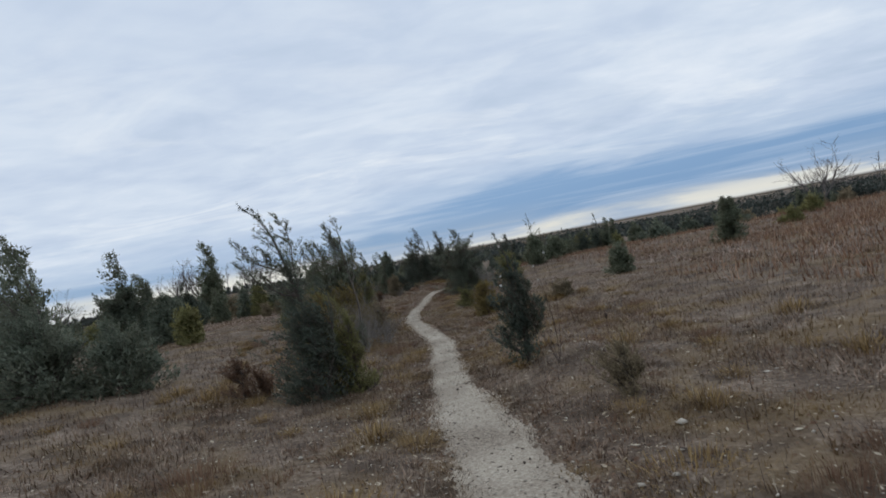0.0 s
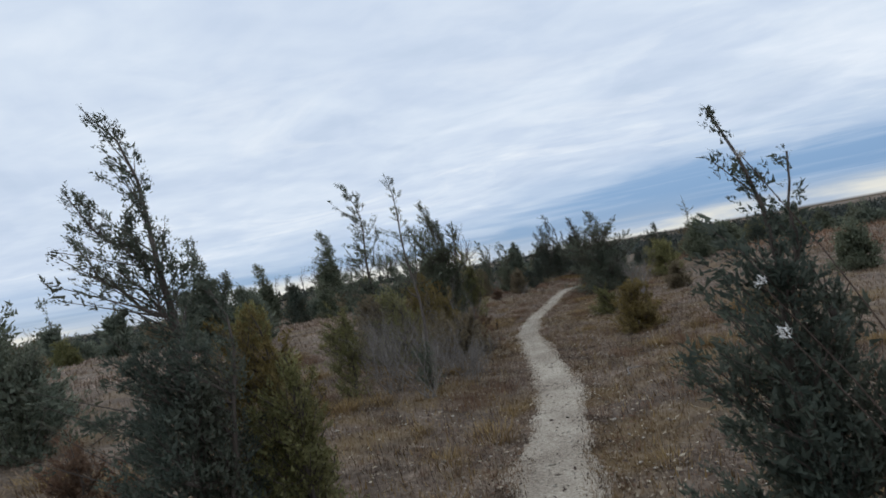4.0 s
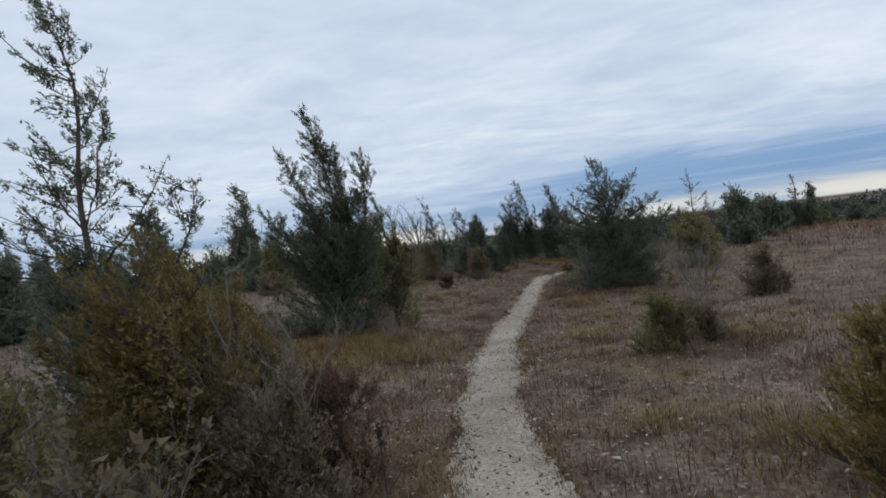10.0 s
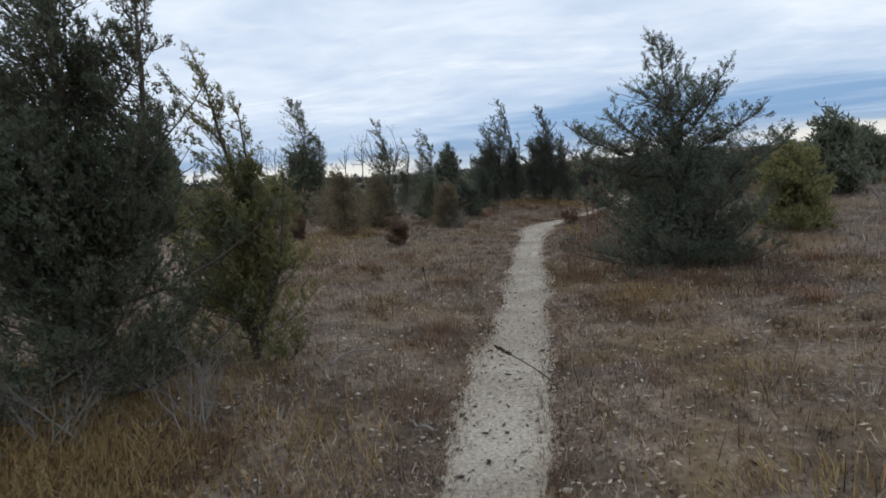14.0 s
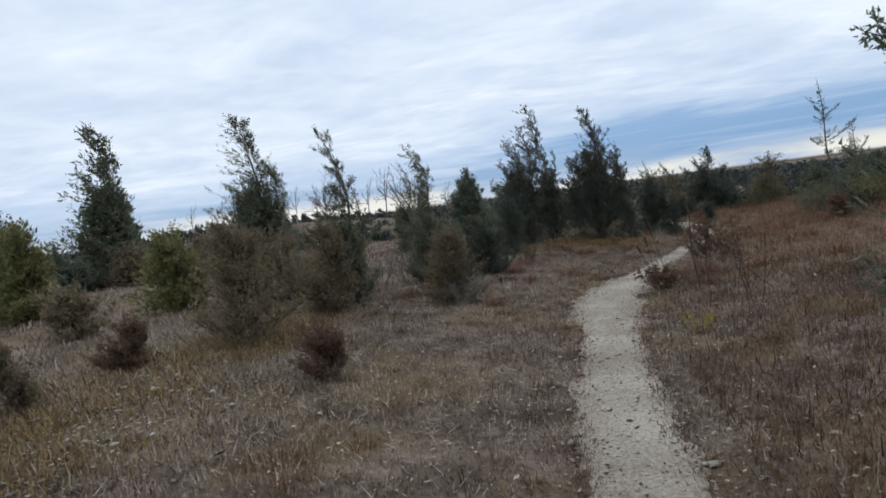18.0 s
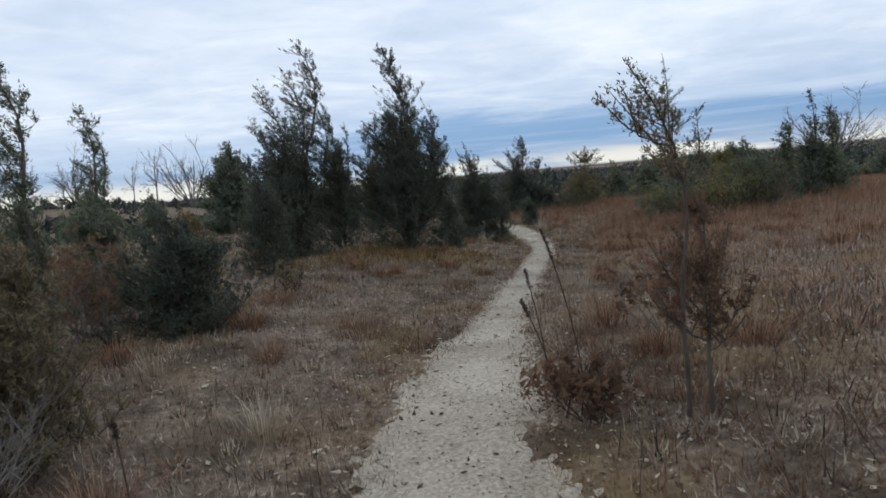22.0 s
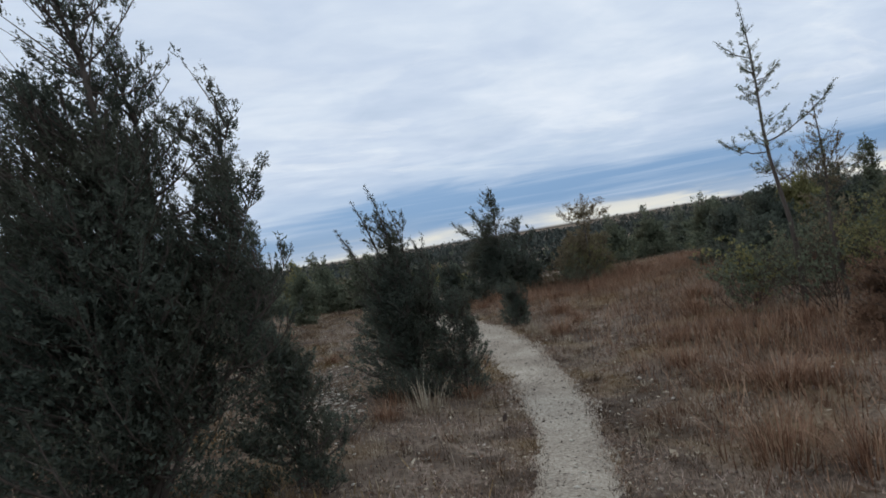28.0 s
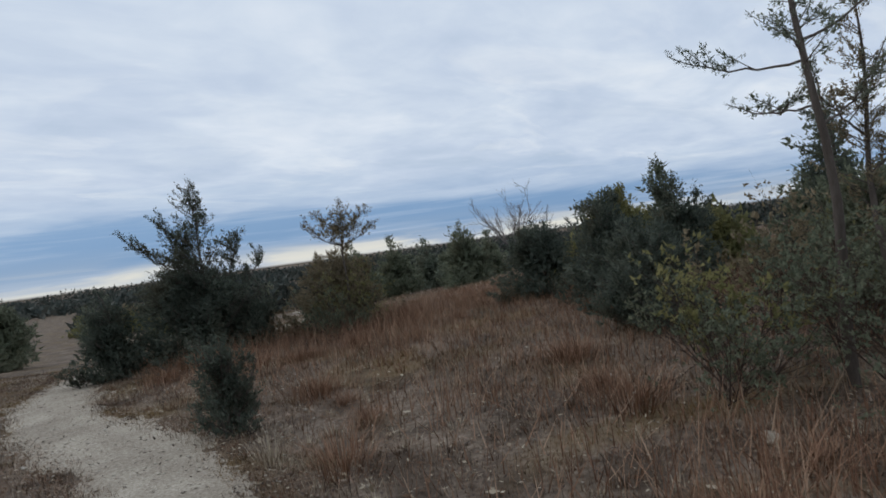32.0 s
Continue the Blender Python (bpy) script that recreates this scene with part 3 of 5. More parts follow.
    for stem in stems[:len(tips)]:
        m = int(np.linalg.norm(stem[-1] - stem[0]) / (0.6 * tuft))
        f = rng.uniform(max(0.45, bare), 1.0, m)
        f[:1] = 1.0
        grow = np.concatenate([grow, 0.9 - 0.4 * f])
        pts = np.concatenate([pts, np.stack([np.interp(f, s[:, 0], stem[:, j]) for j in range(3)], 1) + rng.normal(size=(m, 3)) * tuft * 0.15])
        ax = np.concatenate([ax, unit(unit(stem[-1] - stem[-3]) + rng.normal(size=(m, 3)) * 0.35)])
    keep = pts[:, 2] > 0.03
    pts, ax, grow = pts[keep], unit(ax[keep]), grow[keep]
    near = size < 0.04
    kk = cords + 2 if near else min(cords, 7)
    big = tuft * rng.uniform(0.6, 1.3, (len(pts), 1)) * grow[:, None]
    at = (np.repeat(pts, kk, 0) + np.repeat(ax * big, kk, 0) * rng.uniform(-0.4, 0.3, (len(pts) * kk, 1)) + rng.normal(size=(len(pts) * kk, 3)) * np.repeat(big, kk, 0) * 0.14)
    crown = leaves(at, np.repeat(ax, kk, 0), 1, 0.42 * np.repeat(big, kk, 0), rng, 0.5, 0.21 if near else 0.24)

    def facing(p, way, n):
        out = p * np.array((1, 1, 0.0))
        q = 0.6 * unit(way) + 0.55 * out / (np.linalg.norm(out, axis=1, keepdims=True) + 0.15) + np.array((0, 0, 0.4))
        return np.repeat(q, n, 0) + rng.normal(size=(len(p) * n, 3)) * 0.32

    faces = facing(np.repeat(pts, kk, 0), np.repeat(ax, kk, 0), 1)
    if core and skirt[0] > 0:
        # the dense inside of the skirt
        m = int(1500 * core * skirt[0] * skirt[1] * min(1.6, (0.042 / size) ** 1.3))
        f, a = rng.uniform(0.03, 0.8, m), rng.uniform(0, 2 * np.pi, m)
        r = reach_at(f, a) * rng.uniform(0, 1, m) ** 0.5 * 0.7
        q = np.stack([np.cos(a) * r, np.sin(a) * r, f * skirt[1]], 1) + WIND * wind * 0.3 * r[:, None]
        q = q[q[:, 2] > 0.03]
        crown = join(crown, leaves(q, q * np.array((1, 1, 0)) + np.array((0, 0, 0.4)), 3, size * (1.2 if near else 1.6), rng, 0.6, 0.24))
        faces = np.concatenate([faces, facing(q, q, 3)])
    part("crown", soft_mesh("crown", *crown, faces, tone), base)
    stout = lens > (0.1 if size < 0.05 else 0.3)
    wood = tubes(paths[stout][:, ::5], 0.003 + 0.008 * lens[stout], 0.0015 + 0 * lens[stout], 3)
    if not tips:
        trunks.append((np.array((0, 0, 1.0)) * skirt[1] * 0.6 * s, 0.02))
    n = max(1, len(tips))
    main, rest = (trunks[:n], trunks[n:]) if tips else (trunks[-1:], trunks[:-1])
    for i, (q, r) in enumerate(main):
        kind = "bough" if tips and len(tips[i]) > 4 else "trunk"
        part(kind, mesh_of(kind, *tubes([q], [r], [0.003], 7), "bark", True), base, "grey-brown stringy bark" if kind == "trunk" else "")
    if rest:
        wood = join(wood, tubes([q[::2 if size < 0.1 else 5] for q, _ in rest], [r for _, r in rest], [0.002] * len(rest), 4 if size < 0.1 else 3))
    tagged(part("branchwork", mesh_of("branchwork", *wood, "bark"), base), kind="stuff")
    return base


def twiggy(x, y, height, reach, seed, stems=9, tone="dead", leaf="", label="leafless grey shrub with fine tangled twigs", name="bare_shrub", category="shrub", size=0.05, leaf_share=0.3, radius=0.006, z=None, trunk=False, group=""):
    """A leafless shrub or tree: stems that fork three times into fine twigs."""
    rng = np.random.default_rng(seed)
    base = thing(name, x, y, label, category, group, z=z)
    k = 5
    if trunk:
        st = np.zeros((1, 3)); d = np.array([[0.03, 0.02, 1.0]]); ln = np.array([height * 0.62]); rr = np.array([radius])
    else:
        a = rng.uniform(0, 2 * np.pi, stems)
        e = rng.uniform(0.7, 1.35, stems)
        st = np.stack([rng.normal(0, 0.05, stems), rng.normal(0, 0.05, stems), np.zeros(stems)], 1)
        d = np.stack([np.cos(a) * np.cos(e) * reach / height * 1.6, np.sin(a) * np.cos(e) * reach / height * 1.6, np.sin(e)], 1)
        ln = height * rng.uniform(0.45, 0.75, stems); rr = np.full(stems, radius)
    pieces, ends = [], []
    for level, kids in enumerate((5, 4, 3) if not trunk else (7, 4, 3)):
        p = arcs(st, unit(d), ln, 0.12, 0.05, k)
        p[:, 1:-1] += rng.normal(size=p[:, 1:-1].shape) * ln[:, None, None] * 0.02
        pieces.append(tubes(p, rr, rr * 0.45, 3))
        if level == 0:
            firsts = (p, rr)
        ends.append(p[:, -1])
        n = len(p)
        f = rng.uniform(0.3, 1.0, (n, kids))
        i = np.clip((f * (k - 1)).astype(int), 0, k - 2)
        g = (f * (k - 1) - i)[..., None]
        r_ = np.arange(n)[:, None]
        st = (p[r_, i] * (1 - g) + p[r_, i + 1] * g).reshape(-1, 3)
        dd = np.repeat(unit(p[:, -1] - p[:, 0]), kids, 0)
        d = unit(dd + rng.normal(size=dd.shape) * (0.55 if not trunk else 0.6) + np.array((0, 0, 0.15)))
        ln = np.repeat(ln, kids) * rng.uniform(0.35, 0.65, n * kids)
        rr = np.repeat(rr, kids) * 0.5
    p = arcs(st, d, ln, 0.1, 0.05, 3)[:, ::2]
    pieces.append(tubes(p, rr, rr * 0.5, 3))
    ends.append(p[:, -1])
    for q, r in zip(*firsts):
        part("trunk" if trunk else "stem", mesh_of("stem", *tubes([q], [r], [r * 0.45], 6), tone), base)
    tagged(part("brushwood", mesh_of("brushwood", *join(*pieces[1:]), tone), base), kind="stuff")
    if leaf:
        e = np.concatenate(ends[-2:])
        e = e[rng.uniform(size=len(e)) < leaf_share]
        part("foliage", mesh_of("foliage", *leaves(e, np.tile((0, 0, 1.0), (len(e), 1)), 4, size, rng, 1.2, 0.3), leaf), base, "a few dry leaves left on the twigs")
    return base


D1 = "windswept dark green juniper with bent feathery tips"
D2 = "low bushy juniper of olive green in dry grass"
D3 = "bronze-brown juniper bush with dry twigs"
# the first stretch
cedar(-1.85, 7.6, (0.66, 1.3), [(-2.75, 8.15, 2.75, 0.4), (-2.95, 8.1, 2.24, 0.24, 0.62), (-2.95, 8.1, 1.92, 0.24, 0.5), (-1.7, 7.7, 1.4, 0.4), (-2.1, 7.7, 1.75, 0.45, 0.45)], "deep", 11, size=0.032, wind=0.8, core=0.9, label=D1)
cedar(-1.85, 8.35, (0.6, 1.4), [(-1.9, 8.35, 1.25, 0.3)], "gold", 18, size=0.028, core=0.9, label="golden-olive juniper behind a taller one")
cedar(-1.5, 8.0, (0.42, 1.05), [(-1.5, 8.0, 0.95, 0.26)], "olive", 12, size=0.03, label=D2)
cedar(0.86, 7.05, (0.38, 1.15), [(0.7, 6.95, 1.63, 0.24), (0.9, 6.95, 1.45, 0.2, 0.5), (0.95, 7.1, 1.1, 0.3)], "deep", 13, size=0.032, wind=0.3, label="narrow dark green juniper beside the path")
cedar(-3.1, 8.05, (0.2, 0.5), [(-3.14, 8.05, 0.52, 0.14)], "rust", 14, size=0.03, amount=0.6, label="small reddish-brown juniper seedling")
cedar(-2.84, 8.2, (0.14, 0.3), [(-2.86, 8.2, 0.3, 0.1)], "rust", 15, size=0.03, amount=0.5, label="small reddish-brown juniper seedling")
cedar(-6.9, 9.5, (1.5, 1.5), [(-7.9, 10.4, 3.35, 0.45), (-8.4, 10.3, 2.95, 0.45), (-6.9, 9.5, 1.9, 0.5)], "blue", 16, size=0.05, wind=0.7, label="broad feathery juniper thicket of dull green")
cedar(-5.6, 9.7, (1.0, 1.15), [(-5.8, 9.7, 1.45, 0.4)], "blue", 17, size=0.05, label="broad feathery juniper thicket of dull green")
cedar(-8.21, 11.23, (1, 2.08), [(-8.38, 11.01, 3.41, 0.7)], "green", 18, size=0.075, label=D1)
cedar(-10.97, 10.88, (1.4, 1.95), [(-11.19, 10.99, 2.52, 0.7)], "green", 19, size=0.09, label=D1)
cedar(-12.54, 22.48, (1.5, 2.47), [(-12.73, 22.21, 3.89, 0.8), (-11.61, 22.57, 2.52, 0.7)], "blue", 20, size=0.10, label=D1)
cedar(-10.62, 21.98, (1.1, 1.69), [(-10.71, 21.98, 1.91, 0.5)], "blue", 21, size=0.10, label=D1)
cedar(-8.62, 19.02, (0.7, 1.17), [(-8.71, 19.01, 1.08, 0.4)], "olive", 22, size=0.09, label=D2)
cedar(1.47, 4.9, (0.27, 0.36), [], "brown", 23, size=0.028, amount=0.7, label="low rounded olive-brown shrub beside the path", name="low_shrub", low=0.1)
cedar(-2.98, 12.23, (0.42, 1.23), [(-3.00, 12.21, 0.85, 0.3)], "olive", 24, size=0.028, label=D2)
cedar(5.94, 18.99, (0.5, 0.98), [(5.89, 18.98, 0.52, 0.35)], "green", 25, size=0.075, label="small rounded dark juniper alone in the brown field")
cedar(3.23, 16.08, (0.5, 0.39), [], "brown", 26, amount=0.7, label="low brown shrub in the dry field", name="low_shrub")
# the thin tree, its neighbours and the thicket beside it
cedar(-1.95, 12.45, (0.2, 0.7), [(-2.32, 13.0, 2.84, 0.36), (-2.0, 13.0, 2.0, 0.25, 0.45), (-2.6, 12.9, 1.7, 0.2, 0.4)], "blue", 30, size=0.026, girth=0.75, amount=0.42, limbs=40, bare=0.45, wind=0.2, label="thin half-dead juniper with a bare lower trunk", up=0.4)
cedar(-4.5, 17.4, (0.95, 1.5), [(-4.75, 17.4, 3.55, 0.55), (-5.15, 17.4, 3.36, 0.12, 0.8), (-3.65, 17.4, 2.0, 0.4, 0.35), (-4.98, 17.4, 2.3, 0.4, 0.45), (-4.1, 17.3, 2.5, 0.45, 0.45), (-3.3, 17.2, 1.75, 0.45), (-3.75, 17.3, 1.5, 0.5)], "blue", 31, size=0.038, amount=0.62, limbs=24, core=0.6, cone=2.3, tier=True, cords=9, wind=0.5, label="tall open juniper with grey-green sprays")
cedar(-2.75, 15.9, (1.05, 1.5), [(-2.9, 15.9, 1.3, 0.4), (-2.35, 16.0, 0.95, 0.4), (-3.3, 15.8, 1.1, 0.35)], "gold", 32, size=0.03, core=0.9, label=D3)
cedar(-2.6, 16.6, (0.6, 0.9), [(-2.65, 16.6, 0.6, 0.3)], "gold", 33, size=0.028, label=D3)
cedar(-3.70, 15.25, (0.8, 1.17), [(-3.73, 15.24, 1.03, 0.5)], "brown", 34, size=0.028, label=D3)
cedar(-3.35, 17.4, (0.95, 1.0), [(-3.5, 17.5, 0.85, 0.35), (-2.95, 17.3, 0.55, 0.3)], "gold", 35, size=0.03, label="low golden-bronze juniper spreading over the bank")
cedar(-3.75, 18.2, (0.5, 0.85), [(-3.8, 18.2, 0.6, 0.25)], "olive", 36, size=0.03, label="low yellow-green juniper at the edge of a thicket")
# the large cedar and the spreading one
cedar(-3.97, 22.0, (1.35, 2.3), [(-4.28, 22.05, 3.46, 0.5), (-4.72, 22.0, 2.8, 0.4), (-3.42, 22.2, 2.66, 0.4), (-4.0, 22.0, 2.9, 0.5), (-5.2, 22.0, 1.9, 0.4), (-5.05, 22.1, 1.3, 0.45), (-2.95, 22.1, 1.7, 0.45, 0.3), (-3.6, 21.7, 2.1, 0.45, 0.4)], "green", 40, size=0.032, amount=1.2, cone=2.1, low=0.1, label="large bushy juniper with several upright tips")
cedar(1.05, 26.7, (1.4, 1.9), [(0.72, 26.6, 2.5, 0.5), (1.67, 26.6, 2.2, 0.25, 0.62), (2.08, 26.6, 1.58, 0.5, 0.5), (2.35, 26.6, 1.26, 0.45, 0.35), (-0.5, 26.35, 1.48, 0.4, 0.5), (-0.6, 26.35, 1.24, 0.4, 0.4), (0.1, 26.8, 1.6, 0.5, 0.5), (0.4, 26.4, 1.95, 0.45, 0.65), (1.4, 27.0, 1.95, 0.55, 0.6), (1.3, 26.1, 1.75, 0.6, 0.55), (0.7, 27.2, 1.5, 0.6, 0.4), (2.1, 26.1, 1.1, 0.6, 0.3), (0.6, 25.9, 1.1, 0.6, 0.3), (-0.25, 27.25, 1.0, 0.6, 0.3), (-0.2, 27.4, 0.55, 0.6, 0.2), (-0.3, 27.1, 1.45, 0.45, 0.45)], "blue", 41, size=0.028, amount=1.5, limbs=30, tier=True, wind=0.1, core=1.5, cone=2.2, label="spreading juniper with level tiers of branches")
cedar(3.3, 28.6, (0.9, 1.35), [(3.2, 28.6, 0.75, 0.5)], "olive", 114, size=0.06, label=D2)
cedar(1.05, 16.0, (0.62, 0.85), [(0.85, 16.0, 0.42, 0.25), (1.3, 16.1, 0.45, 0.2)], "gold", 42, size=0.034, wind=0.2, label="small dark olive juniper close beside the path")
cedar(0.6, 19.6, (0.45, 0.6), [(0.5, 19.55, 0.18, 0.2), (0.85, 19.6, 0.05, 0.2)], "olive", 43, size=0.03, wind=0.1, label="small yellow-green juniper close beside the path")
cedar(2.85, 22.8, (0.45, 0.6), [(2.8, 22.8, 0.4, 0.25)], "brown", 44, size=0.036, label="small dark juniper bush in dry grass")
cedar(5.21, 31.21, (0.9, 1.43), [(5.13, 31.22, 1.40, 0.45), (5.53, 31.32, 0.97, 0.4)], "green", 45, size=0.09, label=D1)
cedar(6.62, 32.81, (0.9, 1.17), [(6.53, 32.82, 1.06, 0.4)], "green", 46, size=0.09, label=D1)
# the left bank
cedar(-6.08, 27.9, (0.5, 0.62), [(-6.04, 27.9, 0.46, 0.25), (-6.3, 27.9, 0.35, 0.2)], "olive", 50, size=0.032, label=D2)
cedar(-4.85, 31.0, (0.75, 1.45), [(-5.1, 31.0, 1.2, 0.4)], "brown", 51, size=0.034, core=0.9, label=D3)
cedar(-4.6, 33.0, (0.66, 1.4), [(-4.6, 33.1, 1.05, 0.35)], "brown", 52, size=0.034, core=0.9, label=D3)
cedar(-8.5, 38.5, (1.3, 2.6), [(-8.75, 38.5, 3.95, 0.95), (-7.9, 38.5, 2.6, 0.7), (-9.1, 38.6, 2.2, 0.6)], "green", 53, size=0.044, cone=1.2, tier=True, wind=0.35, amount=1.2, core=0.9, label="straight conical dark green juniper with layered branches")
cedar(-2.95, 34.4, (0.62, 1.15), [(-3.1, 34.5, 0.85, 0.25)], "brown", 54, size=0.028, wind=0.5, label=D3)
cedar(-3.8, 36.25, (0.45, 1.3), [(-3.94, 36.3, 2.17, 0.26)], "green", 251, size=0.034, cone=1.2, wind=0.7, label="slender bent juniper spire")
cedar(-2.75, 37.05, (0.85, 1.15), [(-2.85, 37.05, 0.55, 0.3), (-2.4, 37.1, 0.35, 0.3)], "deep", 55, size=0.034, core=1.0, label="rounded dark juniper bush in dry grass")
cedar(-4.6, 39.85, (0.5, 1.4), [(-4.67, 39.9, 2.2, 0.26)], "green", 56, size=0.04, cone=1.2, label="slender bent juniper spire")
cedar(-5.85, 43.2, (0.5, 1.5), [(-5.95, 43.2, 2.6, 0.28)], "green", 57, size=0.045, wind=0.7, label="slender bent juniper spire")
cedar(-17.74, 44.39, (1.8, 3.9), [(-18.03, 44.58, 5.68, 1.2)], "green", 58, size=0.13, label=D1)
cedar(-22.50, 43.32, (1.4, 2.86), [(-23.01, 43.51, 4.19, 0.9)], "green", 59, size=0.14, label=D1)
cedar(-11.01, 34.09, (0.9, 1.69), [(-11.06, 34.08, 1.69, 0.5)], "olive", 60, size=0.085, label=D2)
cedar(-9.67, 30.72, (0.35, 0.59), [], "brown", 61, size=0.06, label=D3)
cedar(-8.74, 29.72, (0.3, 0.59), [], "brown", 62, size=0.06, label=D3)
cedar(-7.49, 31.36, (0.4, 0.59), [], "brown", 63, size=0.06, label=D3)
cedar(-4.87, 51.42, (1.2, 2.6), [(-4.91, 51.39, 2.47, 0.9)], "blue", 64, size=0.10, label=D1)
cedar(-4.55, 33.9, (0.4, 1.2), [(-4.74, 33.6, 2.45, 0.3), (-4.4, 33.8, 1.6, 0.22)], "green", 65, size=0.036, cone=1.3, wind=0.5, label="slender bent juniper spire")
cedar(-2.5, 49.8, (1.1, 2.4), [(-2.6, 49.8, 3.5, 0.5)], "deep", 66, size=0.045, label=D1)
# the group of three and the cone by the bend
cedar(-2.1, 41.9, (1.15, 2.3), [(-2.4, 41.45, 2.55, 0.36), (-1.75, 43.2, 3.75, 0.4), (-2.0, 42.4, 3.0, 0.45), (-2.6, 41.7, 2.0, 0.4), (-1.4, 42.2, 2.2, 0.45), (-2.9, 41.6, 1.5, 0.4)], "deep", 70, size=0.03, amount=1.1, cone=1.7, core=1.0, wind=0.6, label="clump of dark junipers with three bent spires")
cedar(-1.2, 42.6, (0.8, 1.9), [(-1.25, 42.6, 1.75, 0.45)], "deep", 113, size=0.036, amount=1.1, label="dark juniper in a dense clump")
cedar(0.0, 41.6, (1.2, 2.5), [(-0.2, 41.45, 3.2, 0.62), (0.66, 42.1, 2.03, 0.45), (-0.55, 41.5, 1.9, 0.5), (0.72, 41.7, 1.5, 0.5), (0.85, 41.6, 0.9, 0.45), (0.1, 41.9, 2.4, 0.55), (-0.9, 41.5, 1.3, 0.45)], "deep", 71, size=0.027, amount=1.45, cone=2.0, core=1.1, low=0.2, label="dense dark juniper with a short visible trunk")
cedar(0.8, 41.95, (0.5, 0.95), [(0.85, 41.9, 0.35, 0.3)], "deep", 119, size=0.028, amount=1.1, label="low grey-olive juniper growing against a darker one")
cedar(1.98, 44.72, (0.88, 1.6), [(1.79, 44.7, 1.66, 0.16), (1.6, 44.68, 1.5, 0.24), (1.37, 44.58, 1.2, 0.22), (2.05, 44.75, 1.25, 0.3), (1.85, 44.7, 1.3, 0.35), (2.35, 44.7, 0.8, 0.3)], "deep", 72, size=0.026, cone=1.5, amount=1.4, core=1.5, wind=0.35, label="squat dense juniper cone at the bend of the path")
cedar(2.55, 44.5, (0.52, 1.1), [(2.55, 44.5, 0.36, 0.3)], "deep", 115, size=0.025, amount=1.3, label="low olive juniper lobe against a darker one")
cedar(-0.2, 49.6, (0.45, 1.6), [(-0.4, 49.5, 2.3, 0.3), (-0.12, 49.5, 2.1, 0.25), (0.06, 49.5, 1.3, 0.2), (0.24, 49.5, 1.25, 0.2)], "deep", 116, cone=1.4, size=0.044, label="slender bent juniper spires in a row")
cedar(-1.3, 49.6, (0.95, 2.2), [(-1.57, 49.5, 3.4, 0.5), (-0.95, 49.5, 2.8, 0.4)], "deep", 117, size=0.044, label=D1)
cedar(0.6, 55.0, (0.6, 1.4), [(0.5, 55.0, 0.9, 0.4)], "green", 118, size=0.07, label=D1)
cedar(4.66, 48.75, (0.4, 0.66), [(4.6, 48.8, -0.14, 0.2), (4.95, 48.7, -0.3, 0.18)], "deep", 73, size=0.034, wind=0.1, label="small blackish juniper at the edge of the path")
cedar(6.15, 54.4, (1.55, 1.75), [(6.19, 54.5, 2.16, 0.7), (5.68, 54.50, 1.59, 0.5), (5.0, 54.4, 1.45, 0.3, 0.45), (7.05, 54.6, 1.27, 0.5), (7.5, 54.5, 0.9, 0.4)], "deep", 74, size=0.042, cone=1.5, core=1.4, amount=1.2, label=D1)
cedar(8.3, 52.8, (0, 0), [(8.4, 52.8, 1.6, 0.35), (7.65, 52.8, 1.1, 0.45, 0.66), (9.05, 52.8, 1.1, 0.45, 0.66), (7.95, 53.1, 1.42, 0.3, 0.78), (8.8, 52.5, 1.42, 0.3, 0.78), (8.3, 53.3, 1.25, 0.3, 0.7), (8.5, 52.3, 1.25, 0.3, 0.7)], "brown", 75, amount=0.75, limbs=34, size=0.04, wind=0.0, up=0.3, bare=0.6, label="open round-topped juniper with a thin trunk")
cedar(8.4, 53.3, (1.35, 1.45), [(8.0, 53.3, 0.5, 0.4), (9.2, 53.3, 0.4, 0.5)], "brown", 152, size=0.06, label=D3)
cedar(7.45, 44.75, (0, 0), [(7.08, 44.7, 3.4, 0.34), (7.17, 45.6, 1.68, 0.22, 0.52), (7.4, 45.32, 1.26, 0.2, 0.45), (7.85, 44.15, 2.12, 0.24, 0.55), (7.92, 44.45, 1.5, 0.25, 0.42), (6.85, 44.4, 2.6, 0.2, 0.75), (7.35, 45.2, 2.35, 0.2, 0.68), (6.75, 44.85, 2.95, 0.16, 0.82), (7.75, 44.9, 2.6, 0.18, 0.75)], "blue", 76, amount=0.6, limbs=26, size=0.03, wind=0.0, up=0.25, bare=0.5, girth=0.85, label="tall sparse juniper with a thin leaning trunk")
cedar(7.95, 44.6, (0, 0), [(7.9, 44.6, 2.0, 0.3), (8.35, 44.7, 1.5, 0.22, 0.65), (7.7, 44.9, 1.4, 0.22, 0.6), (8.2, 44.3, 1.1, 0.26, 0.5)], "brown", 153, amount=0.7, limbs=28, size=0.03, wind=0.0, up=0.3, bare=0.35, label="thin juniper sapling beside a taller one")
cedar(9.06, 47.08, (1.1, 1.05), [(9.0, 47.1, 0.35, 0.5)], "deep", 77, size=0.05, label="low dark juniper in a hedge of junipers")
cedar(9.96, 45.14, (1.2, 1.4), [(9.9, 45.1, 0.7, 0.5)], "green", 78, size=0.05, label="low dark juniper in a hedge of junipers")
cedar(6.64, 42.85, (0.6, 0.7), [], "rust", 79, size=0.04, label=D3)
cedar(12.55, 46.14, (0.75, 1.7), [(12.61, 46.29, 2.45, 0.4)], "deep", 80, size=0.06, label=D1)
